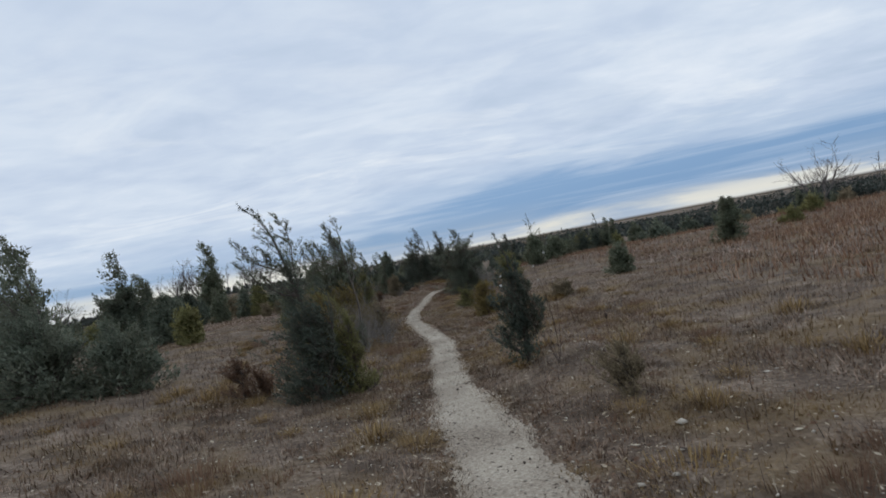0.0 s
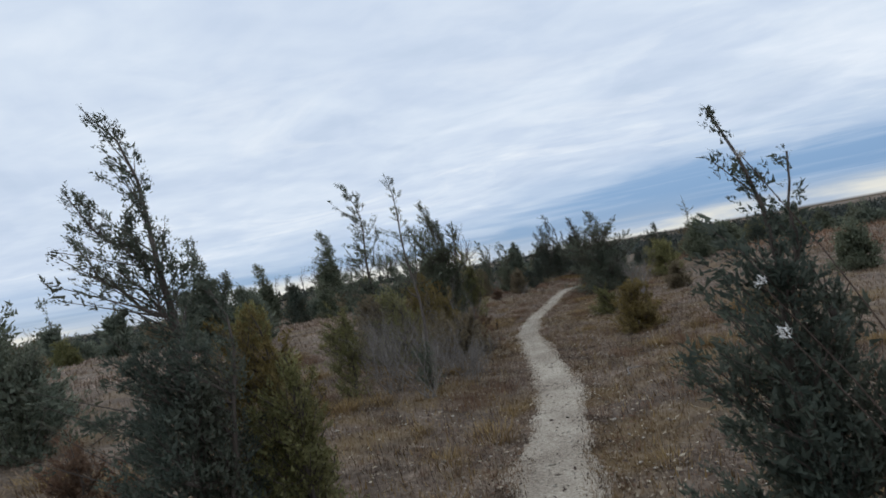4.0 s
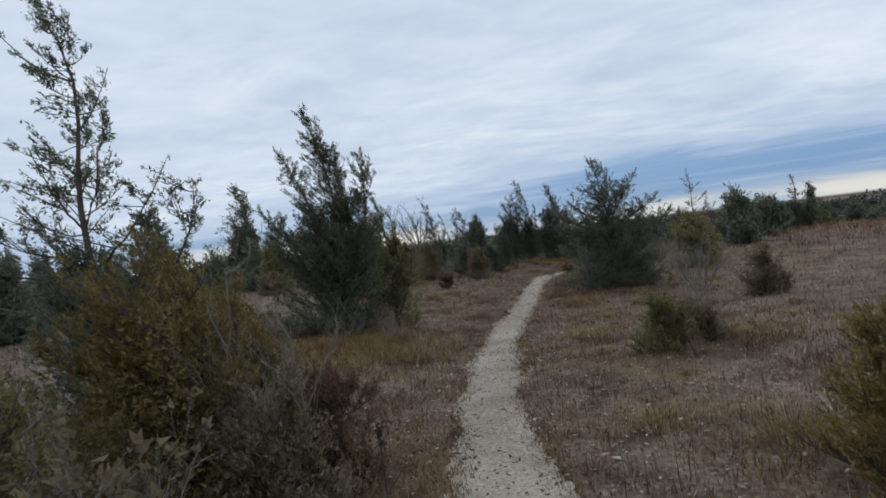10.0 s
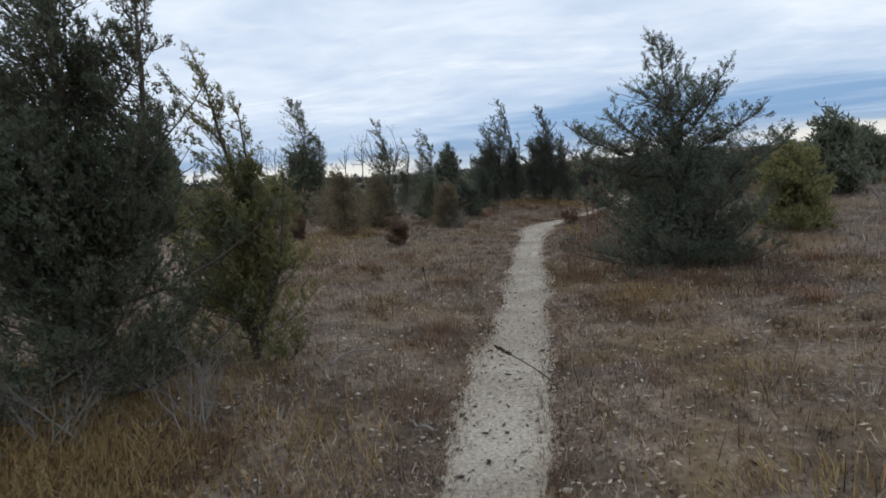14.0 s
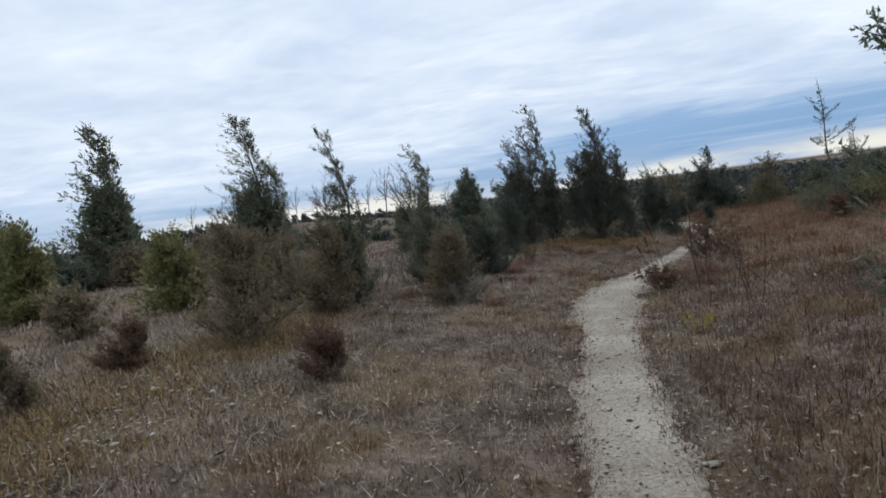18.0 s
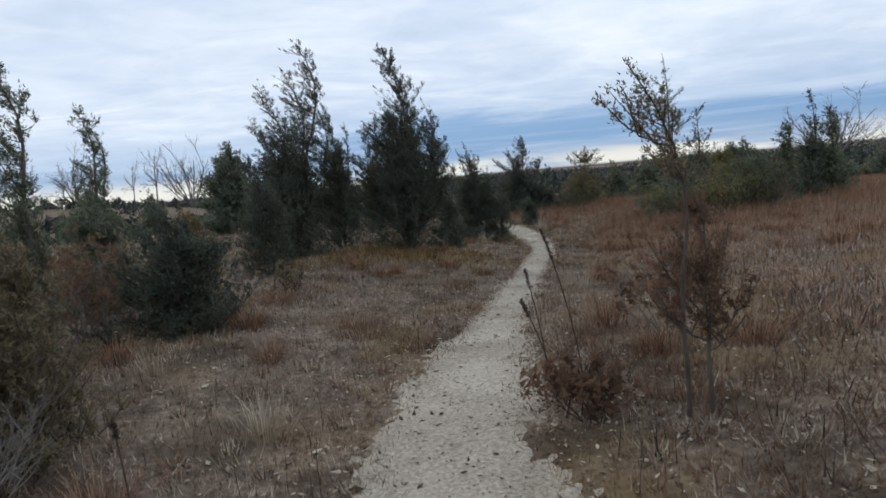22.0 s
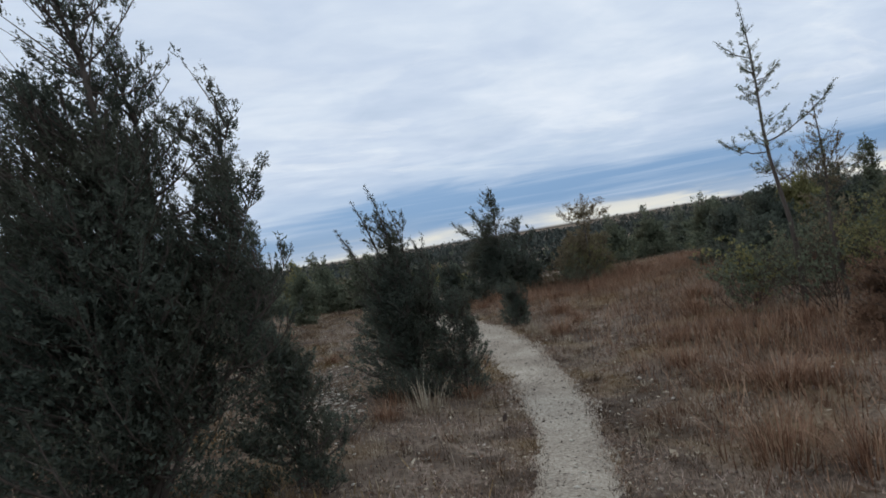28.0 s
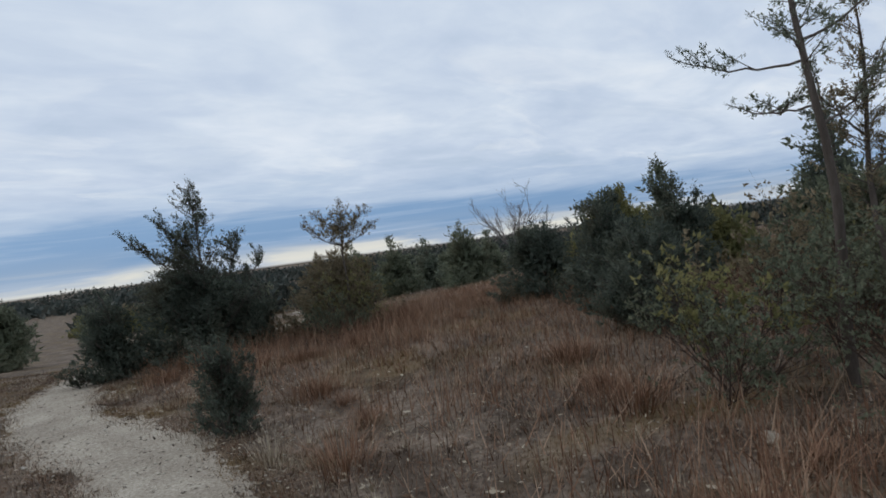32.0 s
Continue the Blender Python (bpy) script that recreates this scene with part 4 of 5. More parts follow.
cedar(13.46, 46.58, (0.9, 1.56), [(13.55, 46.55, 1.93, 0.5)], "green", 81, size=0.09, label=D1)
cedar(15.2, 50.33, (0.8, 1.7), [(15.25, 50.35, 1.8, 0.4)], "green", 82, size=0.10, label=D1)
cedar(12.82, 25.03, (0.9, 1.95), [(12.76, 25.04, 1.56, 0.5)], "green", 83, size=0.09, label=D1)
# saplings and leafless shrubs
cedar(0.62, 33.65, (0, 0), [(0.17, 33.3, 1.24, 0.24), (0.05, 33.25, 1.05, 0.2, 0.8), (0.38, 33.4, 1.02, 0.2, 0.76)], "brown", 90, amount=0.75, bare=0.68, size=0.026, wind=0.6, girth=0.55, label="thin crooked juniper sapling with a bare stem", name="sapling", group="saplings")
cedar(0.74, 33.62, (0, 0), [(0.7, 33.62, 0.62, 0.2), (0.45, 33.7, 0.4, 0.22, 0.45), (0.95, 33.75, 0.44, 0.22, 0.45), (0.72, 33.9, 0.45, 0.2, 0.5), (0.4, 33.58, 0.12, 0.22, 0.35), (1.05, 33.65, 0.14, 0.22, 0.35), (0.6, 33.45, 0.2, 0.2, 0.4), (0.85, 33.5, 0.0, 0.2, 0.3)], "rust", 91, amount=0.85, bare=0.5, girth=0.7, size=0.03, wind=0.1, label="small sapling with withered brown leaves", name="sapling", group="saplings")
twiggy(1.75, 22.7, 1.25, 0.75, 91, stems=11, radius=0.011)
twiggy(-2.33, 13.15, 0.8, 0.6, 92)
twiggy(-2.02, 12.65, 0.55, 0.4, 93)
twiggy(-3.11, 13.49, 0.9, 0.6, 94)
twiggy(-2.20, 14.69, 0.8, 0.5, 95, leaf="brown")
twiggy(1.33, 35.08, 0.7, 0.4, 96, leaf="rust")
twiggy(0.16, 33.95, 0.35, 0.3, 97, leaf="rust", tone="dark_stem")
cedar(-1.95, 16.35, (0.6, 0.62), [], "rust", 146, size=0.03, label="low rusty juniper sprawling beside the path")
cedar(-2.75, 17.0, (0.55, 0.55), [], "gold", 147, size=0.03, label="low golden-bronze juniper spreading over the bank")
twiggy(-2.15, 16.0, 1.15, 0.5, 148, stems=7, radius=0.009, label="dead grey branches standing out of a thicket", name="dead_brush")
twiggy(-2.6, 16.5, 0.8, 0.7, 149, stems=10)
for i, (sx, sy, sr, sh) in enumerate(((-17.6, 30.2, 1.2, 1.9), (-16.0, 31.6, 1.1, 1.7), (-14.6, 32.8, 1.1, 2.1), (-13.2, 33.6, 0.9, 1.6), (-12.2, 35.0, 0.8, 1.8))):
    cedar(sx, sy, (sr, sh), [(sx - 0.3, sy, float(ground_z(sx, sy)) + sh + 0.5, 0.5)], ("green", "blue", "deep")[i % 3], 240 + i, size=0.07, amount=0.8, label="dark juniper in a hedge across the field", group="hedge of junipers")
cedar(4.75, 54.5, (0.8, 1.15), [(4.6, 54.5, 0.5, 0.4)], "deep", 246, size=0.042, core=1.2, label="low dark juniper spreading beside a taller one")
cedar(7.05, 54.0, (0.65, 1.1), [(7.1, 54.0, 0.35, 0.4)], "deep", 247, size=0.042, core=1.2, label="low dark juniper spreading beside a taller one")
cedar(-2.35, 40.35, (0.62, 1.5), [(-2.5, 40.4, 1.15, 0.35)], "deep", 249, size=0.03, core=1.1, label="dark brown-green juniper in front of a clump")
cedar(-5.75, 28.8, (0.22, 0.5), [], "brown", 196, size=0.034, label="low brown shrub in the dry field", name="low_shrub")
cedar(-5.65, 30.1, (0.35, 0.36), [], "rust", 197, size=0.034, label="low brown shrub in the dry field", name="low_shrub")
cedar(1.1, 19.75, (0.3, 0.34), [], "brown", 199, size=0.03, label="low brown shrub beside a green juniper", name="low_shrub")
cedar(-6.2, 22.3, (0.55, 0.75), [(-6.3, 22.3, 0.4, 0.25)], "olive", 250, size=0.036, label="low yellow-green juniper at the edge of a thicket")
cedar(-3.5, 29.9, (0.24, 0.36), [], "rust", 198, size=0.034, label="low rusty tuft of dead leaves in dry grass", name="low_shrub")
cedar(-2.0, 15.6, (0.6, 0.8), [(-1.95, 15.7, 0.4, 0.25)], "brown", 98, size=0.028, label=D3)
twiggy(-1.95, 14.1, 0.9, 0.6, 99, stems=10, leaf="brown", leaf_share=0.25)
twiggy(-1.6, 13.6, 0.6, 0.5, 144, stems=9)
twiggy(-2.3, 14.2, 0.9, 0.7, 145, stems=10)
cedar(-3.1, 14.9, (0.85, 1.23), [(-2.98, 14.55, 0.92, 0.4)], "olive", 100, size=0.028, label=D2)
twiggy(-2.76, 13.30, 1.2, 0.7, 101, stems=12)
twiggy(-1.73, 13.31, 0.6, 0.45, 102)
twiggy(0.29, 34.30, 0.35, 0.3, 103, tone="dark_stem", label="low dark tangle of dead stems by the path")
cedar(-3.3, 22.95, (0.75, 1.6), [(-3.57, 23.0, 2.12, 0.35), (-3.28, 23.0, 1.74, 0.3), (-2.85, 22.8, 1.15, 0.35)], "olive", 104, size=0.034, label="light green juniper behind a larger one")
cedar(-2.95, 33.95, (0.75, 1.05), [(-3.0, 33.95, 0.5, 0.3)], "brown", 105, size=0.03, label=D3, core=0.5)
twiggy(-2.82, 33.54, 0.6, 0.5, 106)
cedar(10.51, 48.60, (1.1, 1.6), [(10.55, 48.71, 0.90, 0.5)], "deep", 107, size=0.06, label=D1)
cedar(12.00, 48.26, (1.1, 1.7), [(12.06, 48.39, 1.18, 0.5)], "deep", 108, size=0.06, label=D1)
cedar(11.18, 50.59, (1.2, 1.3), [(11.2, 50.6, 0.6, 0.5)], "deep", 109, size=0.06, label=D1)
twiggy(8.11, 44.95, 1.1, 0.9, 110, stems=12, tone="dark_stem", leaf="green", leaf_share=0.5, label="dense brown brush with dry leaves")
twiggy(7.34, 45.58, 1.0, 0.8, 111, stems=12, tone="dark_stem", leaf="olive", leaf_share=0.4, label="dense brown brush with dry leaves")
twiggy(8.74, 45.68, 1.2, 0.9, 112, stems=12, tone="dark_stem", leaf="brown", leaf_share=0.5, label="dense brown brush with dry leaves")

# the thicket on the left bank
cedar(-6.1, 34.4, (0.9, 1.25), [(-6.1, 34.4, 0.4, 0.4)], "brown", 120, size=0.036, label=D3)
cedar(-5.2, 35.6, (0.8, 1.15), [(-5.2, 35.6, 0.4, 0.4)], "olive", 121, size=0.036, label=D2)
cedar(-4.0, 38.3, (0.85, 1.25), [(-4.0, 38.4, 0.5, 0.4)], "green", 122, size=0.036, label="rounded dark juniper bush in dry grass")
cedar(-2.9, 38.15, (0.45, 1.15), [(-3.0, 38.15, 0.68, 0.25)], "gold", 123, size=0.03, core=0.9, label=D3)
cedar(-7.4, 33.4, (0.8, 1.3), [(-7.4, 33.4, 0.6, 0.4)], "olive", 124, size=0.06, label=D2)
for i, (sx, sy, sh) in enumerate(((-5.6, 34.0, 1.0), (-4.6, 35.2, 1.0), (-3.6, 36.6, 0.9), (-3.3, 37.4, 0.8), (-4.4, 36.4, 1.1), (-3.9, 37.6, 1.0), (-6.6, 33.6, 1.0))):
    twiggy(sx, sy, sh, 0.75, 130 + i, stems=10, leaf=("brown", "", "rust")[i % 3], leaf_share=0.35, label="tangled grey-brown shrub with a few dry leaves")
twiggy(-1.9, 12.0, 1.1, 0.6, 140, stems=11)
twiggy(-2.5, 12.4, 1.2, 0.7, 141, stems=11)
twiggy(-1.5, 12.9, 0.7, 0.5, 142)
twiggy(0.87, 32.28, 1.0, 0.22, 143, stems=3, tone="dark_stem", leaf="rust", leaf_share=0.12, label="thin dark sapling with hardly a leaf")

cedar(12.4, 49.6, (1.3, 1.7), [(12.4, 49.6, 1.1, 0.5)], "olive", 150, size=0.075, label=D2)
cedar(13.8, 50.6, (1.2, 1.8), [(13.8, 50.6, 0.9, 0.5), (13.5, 50.4, 1.0, 0.35)], "green", 151, size=0.08, label="conical dark juniper in a hedge of junipers")
for i, (sx, sy, sh) in enumerate(((7.3, 44.2, 1.2), (8.1, 43.9, 1.2), (6.9, 45.3, 0.9), (8.9, 44.4, 1.3), (9.6, 44.0, 1.3), (8.2, 52.6, 1.1), (7.6, 52.2, 0.9))):
    twiggy(sx, sy, sh, 0.95, 160 + i, stems=12, tone="dark_stem", leaf=("green", "olive")[i % 2], size=0.032, leaf_share=0.8, label="dense olive-brown brush beside a thin juniper")

for i, (sx, sy, sr, sh, tone) in enumerate(((-3.5, 58.5, 1.5, 1.7, "green"), (-1.2, 60.0, 1.4, 1.5, "blue"), (1.2, 59.0, 1.3, 1.4, "green"), (2.6, 61.5, 1.4, 1.6, "green"), (-5.6, 62.0, 1.6, 1.9, "blue"), (0.2, 64.5, 1.6, 1.7, "olive"), (3.6, 66.0, 1.5, 1.9, "green"), (-3.0, 66.5, 1.7, 1.9, "green"),
                                               (14.5, 62.5, 1.5, 1.6, "green"), (17.0, 63.5, 1.6, 1.8, "green"), (19.5, 64.5, 1.6, 1.7, "blue"), (22.5, 65.5, 1.7, 1.9, "green"), (25.5, 66.5, 1.7, 1.8, "green"), (16.5, 58.5, 1.4, 1.5, "green"))):
    cedar(sx, sy, (sr, sh), [(sx - 0.3, sy, float(ground_z(sx, sy)) + sh + 0.7, 0.6)], tone, 170 + i, size=0.12, amount=0.6, label="dark juniper in a hedge across the field", group="hedge of junipers")

for i, (sx, sy) in enumerate(((-3.7, 21.3), (-4.6, 21.2), (-3.1, 21.7))):
    twiggy(sx, sy, 0.55, 0.6, 180 + i, stems=8, label="grey dead lower branches in the grass under a juniper", name="dead_brush")

for i, (sx, sy, sh) in enumerate(((-1.95, 38.9, 0.45), (-2.6, 40.6, 0.5))):
    twiggy(sx, sy, sh, 0.45, 190 + i, stems=9, tone="dark_stem", leaf="brown", leaf_share=0.5, size=0.03, label="thin brown shrub in front of dark junipers")


# ---- far trees ----
def far_places(n, x0, x1, y0, y1, seed, gap=2.0):
    rng, out = random.Random(seed), []
    while len(out) < n:
        p = (rng.uniform(x0, x1), rng.uniform(y0, y1))
        if abs(p[0] - float(trail_x(p[1]))) > gap:
            out.append(p)
    return out


def prototypes():
    made = []
    for i, (r, h, tip, reach, tone) in enumerate(((0.9, 1.4, 2.3, 0.6, "green"), (1.2, 1.3, 1.7, 0.7, "blue"), (1.0, 1.0, 1.3, 0.6, "olive"), (0.8, 1.7, 2.9, 0.6, "blue"), (1.4, 1.2, 1.5, 0.7, "brown"))):
        x, y = -26 - 3 * i, 60 + 2 * i
        z = float(ground_z(x, y))
        made.append(cedar(x, y, (r, h), [(x - 0.25, y, z + tip, reach)], tone, 200 + i, size=0.2, amount=0.3, limbs=14, cords=8, core=0.5, label="distant dark juniper on the open prairie", group="distant junipers"))
    return made


PROTO = prototypes()


def scatter_cedars(places, seed, lo=0.6, hi=1.15):
    rng = random.Random(seed)
    for x, y in places:
        o = copy_thing(rng.choice(PROTO), pose(x, y, float(ground_z(x, y)) - 0.04, 0, 0, rng.uniform(-40, 40)))
        s = rng.uniform(lo, hi)
        o.scale = (s, s, s * rng.uniform(0.85, 1.15))


scatter_cedars(far_places(34, -55, -9, 48, 95, 1), 1)
scatter_cedars(far_places(20, -40, -13, 24, 48, 2), 2)
scatter_cedars(far_places(22, -9, 3, 66, 110, 3), 3, 0.6, 1.0)
scatter_cedars(far_places(14, 2, 12, 68, 92, 13, 1.5), 13, 0.6, 1.0)
scatter_cedars(far_places(18, 14, 40, 66, 85, 4, 3), 4, 0.6, 1.0)
scatter_cedars(far_places(30, 15, 45, 36, 55, 5), 5, 0.6, 1.0)
scatter_cedars(far_places(16, 18, 50, 15, 36, 6), 6, 0.6, 1.1)
scatter_cedars(far_places(12, -30, -12, 2, 22, 7), 7)
scatter_cedars([(-38 + 1.5 * i, 45 + 0.75 * i + 1.5 * (i % 3)) for i in range(16)], 10, 0.8, 1.15)
scatter_cedars(far_places(14, -20, 20, -30, -8, 8), 8)


def bare_tree_copies():
    a = twiggy(-56, 126, 9.0, 4.5, 300, trunk=True, tone="far_twig", radius=0.13, name="bare_tree", category="tree", label="tall leafless tree on the far field edge", group="leafless far trees")
    b = twiggy(74.6, 111, 10.5, 8.5, 301, stems=9, tone="far_twig", radius=0.13, name="bare_tree", category="tree", label="tall leafless tree on the far field edge", group="leafless far trees")
    rng = random.Random(9)
    spots = [(-54, 127), (-50, 129), (-59, 128), (-47, 126), (-43, 130), (-38, 127), (-34, 129), (-62, 126), (-52, 131), (-30, 127), (-26, 131), (-85, 118), (-90, 121), (-81, 120), (-98, 112), (-70, 128), (-20, 133), (92, 118), (-110, 100), (-45, 131), (-57, 131)]
    for x, y in spots:
        o = copy_thing(rng.choice((a, b)), pose(x, y, float(ground_z(x, y)) - 0.1, 0, 0, rng.uniform(0, 360)))
        s = rng.uniform(0.65, 1.05)
        o.scale = (s, s, s)


bare_tree_copies()


def far_woods():
    """The dark line of woods on the horizon."""
    rng = np.random.default_rng(31)
    n = 40000
    az = rng.uniform(-1.9, 1.9, n)
    row = rng.integers(0, 3, n)
    dist = np.array((170.0, 260.0, 400.0))[row] + rng.normal(0, 14, n)
    x, y = np.sin(az) * dist, np.cos(az) * dist
    wave = 0.5 + 0.2 * np.sin(az * 7.3 + row) + 0.15 * np.sin(az * 19.7 + 2.1 * row) + 0.1 * np.sin(az * 53 + row) + 0.12 * rng.normal(size=n)
    top = np.array((1.7, 3.4, 6.4))[row] * np.clip(wave, 0.1, 1.2)
    p = np.stack([x, y, ground_z(x, y) + top * rng.uniform(0, 1, n)], 1)
    v, f = leaves(p, np.tile((0, 0, 0.3), (n, 1)), 3, 1.15, rng, 1.2, 0.4)
    tagged(new("far_woods", mesh_of("far_woods", v, f, "far_green")), "low dark woods along the horizon", "woods", kind="stuff")


far_woods()


def far_scrub():
    """Dark juniper scrub that dots the plain, too far to count."""
    rng = np.random.default_rng(33)
    m, k = 900, 46
    az, dist = rng.uniform(-1.5, 1.5, m), 62 + 150 * rng.uniform(0, 1, m) ** 1.3
    x, y = np.sin(az) * dist, 12 + np.cos(az) * dist
    ok = np.abs(x - trail_x(y)) > 3
    x, y = x[ok], y[ok]
    m = len(x)
    r, h = rng.uniform(0.8, 2.2, m), rng.uniform(0.7, 2.0, m)
    a, f = rng.uniform(0, 2 * np.pi, (m, k)), rng.uniform(0.05, 1, (m, k))
    rr = r[:, None] * np.sqrt(rng.uniform(0, 1, (m, k))) * (1.05 - f) ** 0.6
    p = np.stack([x[:, None] + np.cos(a) * rr, y[:, None] + np.sin(a) * rr, ground_z(x, y)[:, None] + f * h[:, None]], -1).reshape(-1, 3)
    v, t = leaves(p, np.tile((0, 0, 0.7), (len(p), 1)), 3, 0.42, rng, 0.8, 0.3)
    tagged(new("far_scrub", mesh_of("far_scrub", v, t, "far_green")), "dark juniper scrub scattered over the plain", "scrub", kind="stuff")


far_scrub()


# ---- grass, stones and weeds ----
def blades(name, x, y, height, material, label, rng, lean=0.9, width=0.0035, flat=0.0):
    n = len(x)
    z = ground_z(x, y) - 0.004
    a = rng.uniform(0, 2 * np.pi, n)
    h = height * rng.uniform(0.45, 1.2, n)
    out = h * np.abs(rng.normal(0, lean, n)) + flat * h
    root = np.stack([x, y, z], 1)
    w = np.stack([-np.sin(a), np.cos(a), 0 * a], 1) * (width * rng.uniform(0.6, 1.5, n))[:, None]
    tip = root + np.stack([np.cos(a) * out, np.sin(a) * out, h], 1)
    v = np.stack([root - w, root + w, tip], 1).reshape(-1, 3)
    f = np.arange(3 * n).reshape(-1, 3)
    tagged(new(name, mesh_of(name, v, f, material)), label, "grass", kind="stuff")


def clumpy(x, y, rng, keep):
    """Thins places by a wandering pattern, so that the sward is uneven."""
    q = 0.5 + 0.2 * waves(x * 1.6, y * 1.6) + 0.16 * waves(x * 0.5 + 3, y * 0.5) + 0.24 * waves(x * 5.1 + 1, y * 5.1 + 4)
    return rng.uniform(size=len(x)) < keep * np.clip(q, 0.12, 1.1)


def sward(n, near, far, y0, y1, seed):
    rng = np.random.default_rng(seed)
    y = rng.uniform(y0, y1, n)
    d = near + (far - near) * rng.uniform(0, 1, n) ** 1.35
    side = np.where(rng.uniform(size=n) < 0.5, -1, 1)
    x = trail_x(y) + side * (half_width(y) * rng.uniform(0.55, 1.12, n) + d)
    ok = clumpy(x, y, rng, 1.0)
    return x[ok], y[ok], rng


x, y, g = sward(640000, 0.0, 3.2, -2, 60, 41)
early = (y + g.normal(0, 3.0, len(y)) < 20.5) | (y + g.normal(0, 1.5, len(y)) > 42.5)
blades("short_grass", x[~early], y[~early], 0.05, "grass", "matted brown and straw-coloured short dry grass", g, 0.85, 0.0034)
blades("russet_grass", x[early], y[early], 0.05, "dark_grass", "matted russet and golden short dry grass", g, 0.85, 0.0034)
g = np.random.default_rng(46)
y = g.uniform(-1, 60, 90000)
x = trail_x(y) + np.where(g.uniform(size=len(y)) < 0.5, -1, 1) * half_width(y) * (1 + g.normal(0, 0.2, len(y)))
ok = clumpy(x * 1.5 + 3, y * 1.5, g, 1.0)
blades("path_edge_grass", x[ok], y[ok], 0.05, "dark_grass", "matted brown grass creeping over the edge of the path", g, 1.6, 0.0032)
x, y, g = sward(420000, 2.4, 11, -4, 64, 42)
early = (y + g.normal(0, 3.0, len(y)) < 20.5) | (y + g.normal(0, 1.5, len(y)) > 42.5)
blades("field_grass", x[~early], y[~early], 0.085, "grass", "dull brown dry prairie grass", g, 0.8, 0.0055)
blades("russet_field", x[early], y[early], 0.085, "dark_grass", "golden-brown dry prairie grass", g, 0.8, 0.0055)
x, y, g = sward(260000, 9, 42, -6, 100, 43)
blades("far_grass", x, y, 0.13, "grass", "dull brown dry prairie grass farther off", g, 0.9, 0.018)


def tussocks(n, k, material, seed, name, label, y0, y1):
    """Low lumps of short blades that make the sward uneven."""
    rng = np.random.default_rng(seed)
    y = rng.uniform(y0, y1, n)
    x = trail_x(y) + np.where(rng.uniform(size=n) < 0.5, -1, 1) * (half_width(y) + 0.1 + 3.4 * rng.uniform(0, 1, n) ** 1.3)
    r, h = rng.uniform(0.05, 0.15, n), rng.uniform(0.04, 0.11, n)
    a, f = rng.uniform(0, 2 * np.pi, (n, k)), np.sqrt(rng.uniform(0, 1, (n, k)))
    bx, by = x[:, None] + np.cos(a) * r[:, None] * f, y[:, None] + np.sin(a) * r[:, None] * f
    root = np.stack([bx, by, ground_z(bx, by) - 0.005], -1).reshape(-1, 3)
    hh = (h[:, None] * rng.uniform(0.5, 1.2, (n, k)) * (1.1 - 0.5 * f)).ravel()
    a, f = a.ravel(), f.ravel()
    tip = root + np.stack([np.cos(a) * hh * f, np.sin(a) * hh * f, hh], 1) + rng.normal(size=root.shape) * 0.012
    w = np.stack([-np.sin(a), np.cos(a), 0 * a], 1) * rng.uniform(0.003, 0.006, len(a))[:, None]
    v = np.stack([root - w, root + w, tip], 1).reshape(-1, 3)
    tagged(new(name, mesh_of(name, v, np.arange(len(v)).reshape(-1, 3), material)), label, "grass", kind="stuff")


tussocks(1500, 34, "dark_grass", 47, "dark_tussocks", "small dark lumps of matted dry grass", 0, 58)
tussocks(900, 30, "rust", 48, "russet_tussocks", "small russet lumps of dead plants in the grass", 0, 58)
tussocks(800, 30, "straw", 49, "pale_tussocks", "small pale lumps of straw grass", 12, 58)


def stalks(n, y0, y1, reach, height, material, seed, name, label, near=0.15, width=0.0022):
    rng = np.random.default_rng(seed)
    y = rng.uniform(y0, y1, n)
    side = np.where(rng.uniform(size=n) < 0.5, -1, 1)
    x = trail_x(y) + side * (half_width(y) + near + reach * rng.uniform(0, 1, n) ** 1.3)
    ok = clumpy(x + 5, y, rng, 1.0)
    blades(name, x[ok], y[ok], height, material, label, rng, 0.35, width)


stalks(14000, -2, 60, 6, 0.18, "straw", 51, "straw_stalks", "thin pale straw stalks among the grass")
stalks(12000, -2, 60, 7, 0.3, "dark_stem", 52, "dark_weed_stalks", "thin dark dead weed stems")
stalks(14000, 8, 30, 3.5, 0.08, "moss", 53, "moss_grass", "low yellow-brown mossy grass", 0.3, 0.006)


def red_field():
    rng = np.random.default_rng(61)
    n = 150000
    x, y = rng.uniform(2.0, 24, n), rng.uniform(34, 56, n)
    off = x - trail_x(y)
    keep = (off > 1.0) & (rng.uniform(size=n) < np.clip(0.35 + 0.3 * waves(x, y) + 0.06 * off, 0.05, 1))
    blades("bluestem_field", x[keep], y[keep], 0.2, "red_grass", "rusty red-brown bluestem grass", rng, 0.8, 0.004)
    n = 60000
    x, y = rng.uniform(6.0, 45, n), rng.uniform(8, 36, n)
    keep = rng.uniform(size=n) < np.clip(0.1 + 0.05 * (x - 6) + 0.25 * waves(x * 0.6, y * 0.6), 0.02, 0.9)
    blades("bluestem_slope", x[keep], y[keep], 0.3, "red_grass", "rusty brown bluestem on the open slope", rng, 0.5, 0.012)
    n = 90000
    x, y = rng.uniform(5.0, 14, n), rng.uniform(42, 54, n)
    keep = (x - trail_x(y) > 1.6) & (rng.uniform(size=n) < np.clip(0.12 + 0.45 * waves(x * 0.9 + 2, y * 0.9), 0, 1))
    blades("tall_bluestem", x[keep], y[keep], 0.42, "red_grass", "tall soft rusty bluestem grass", rng, 0.6, 0.003)


red_field()


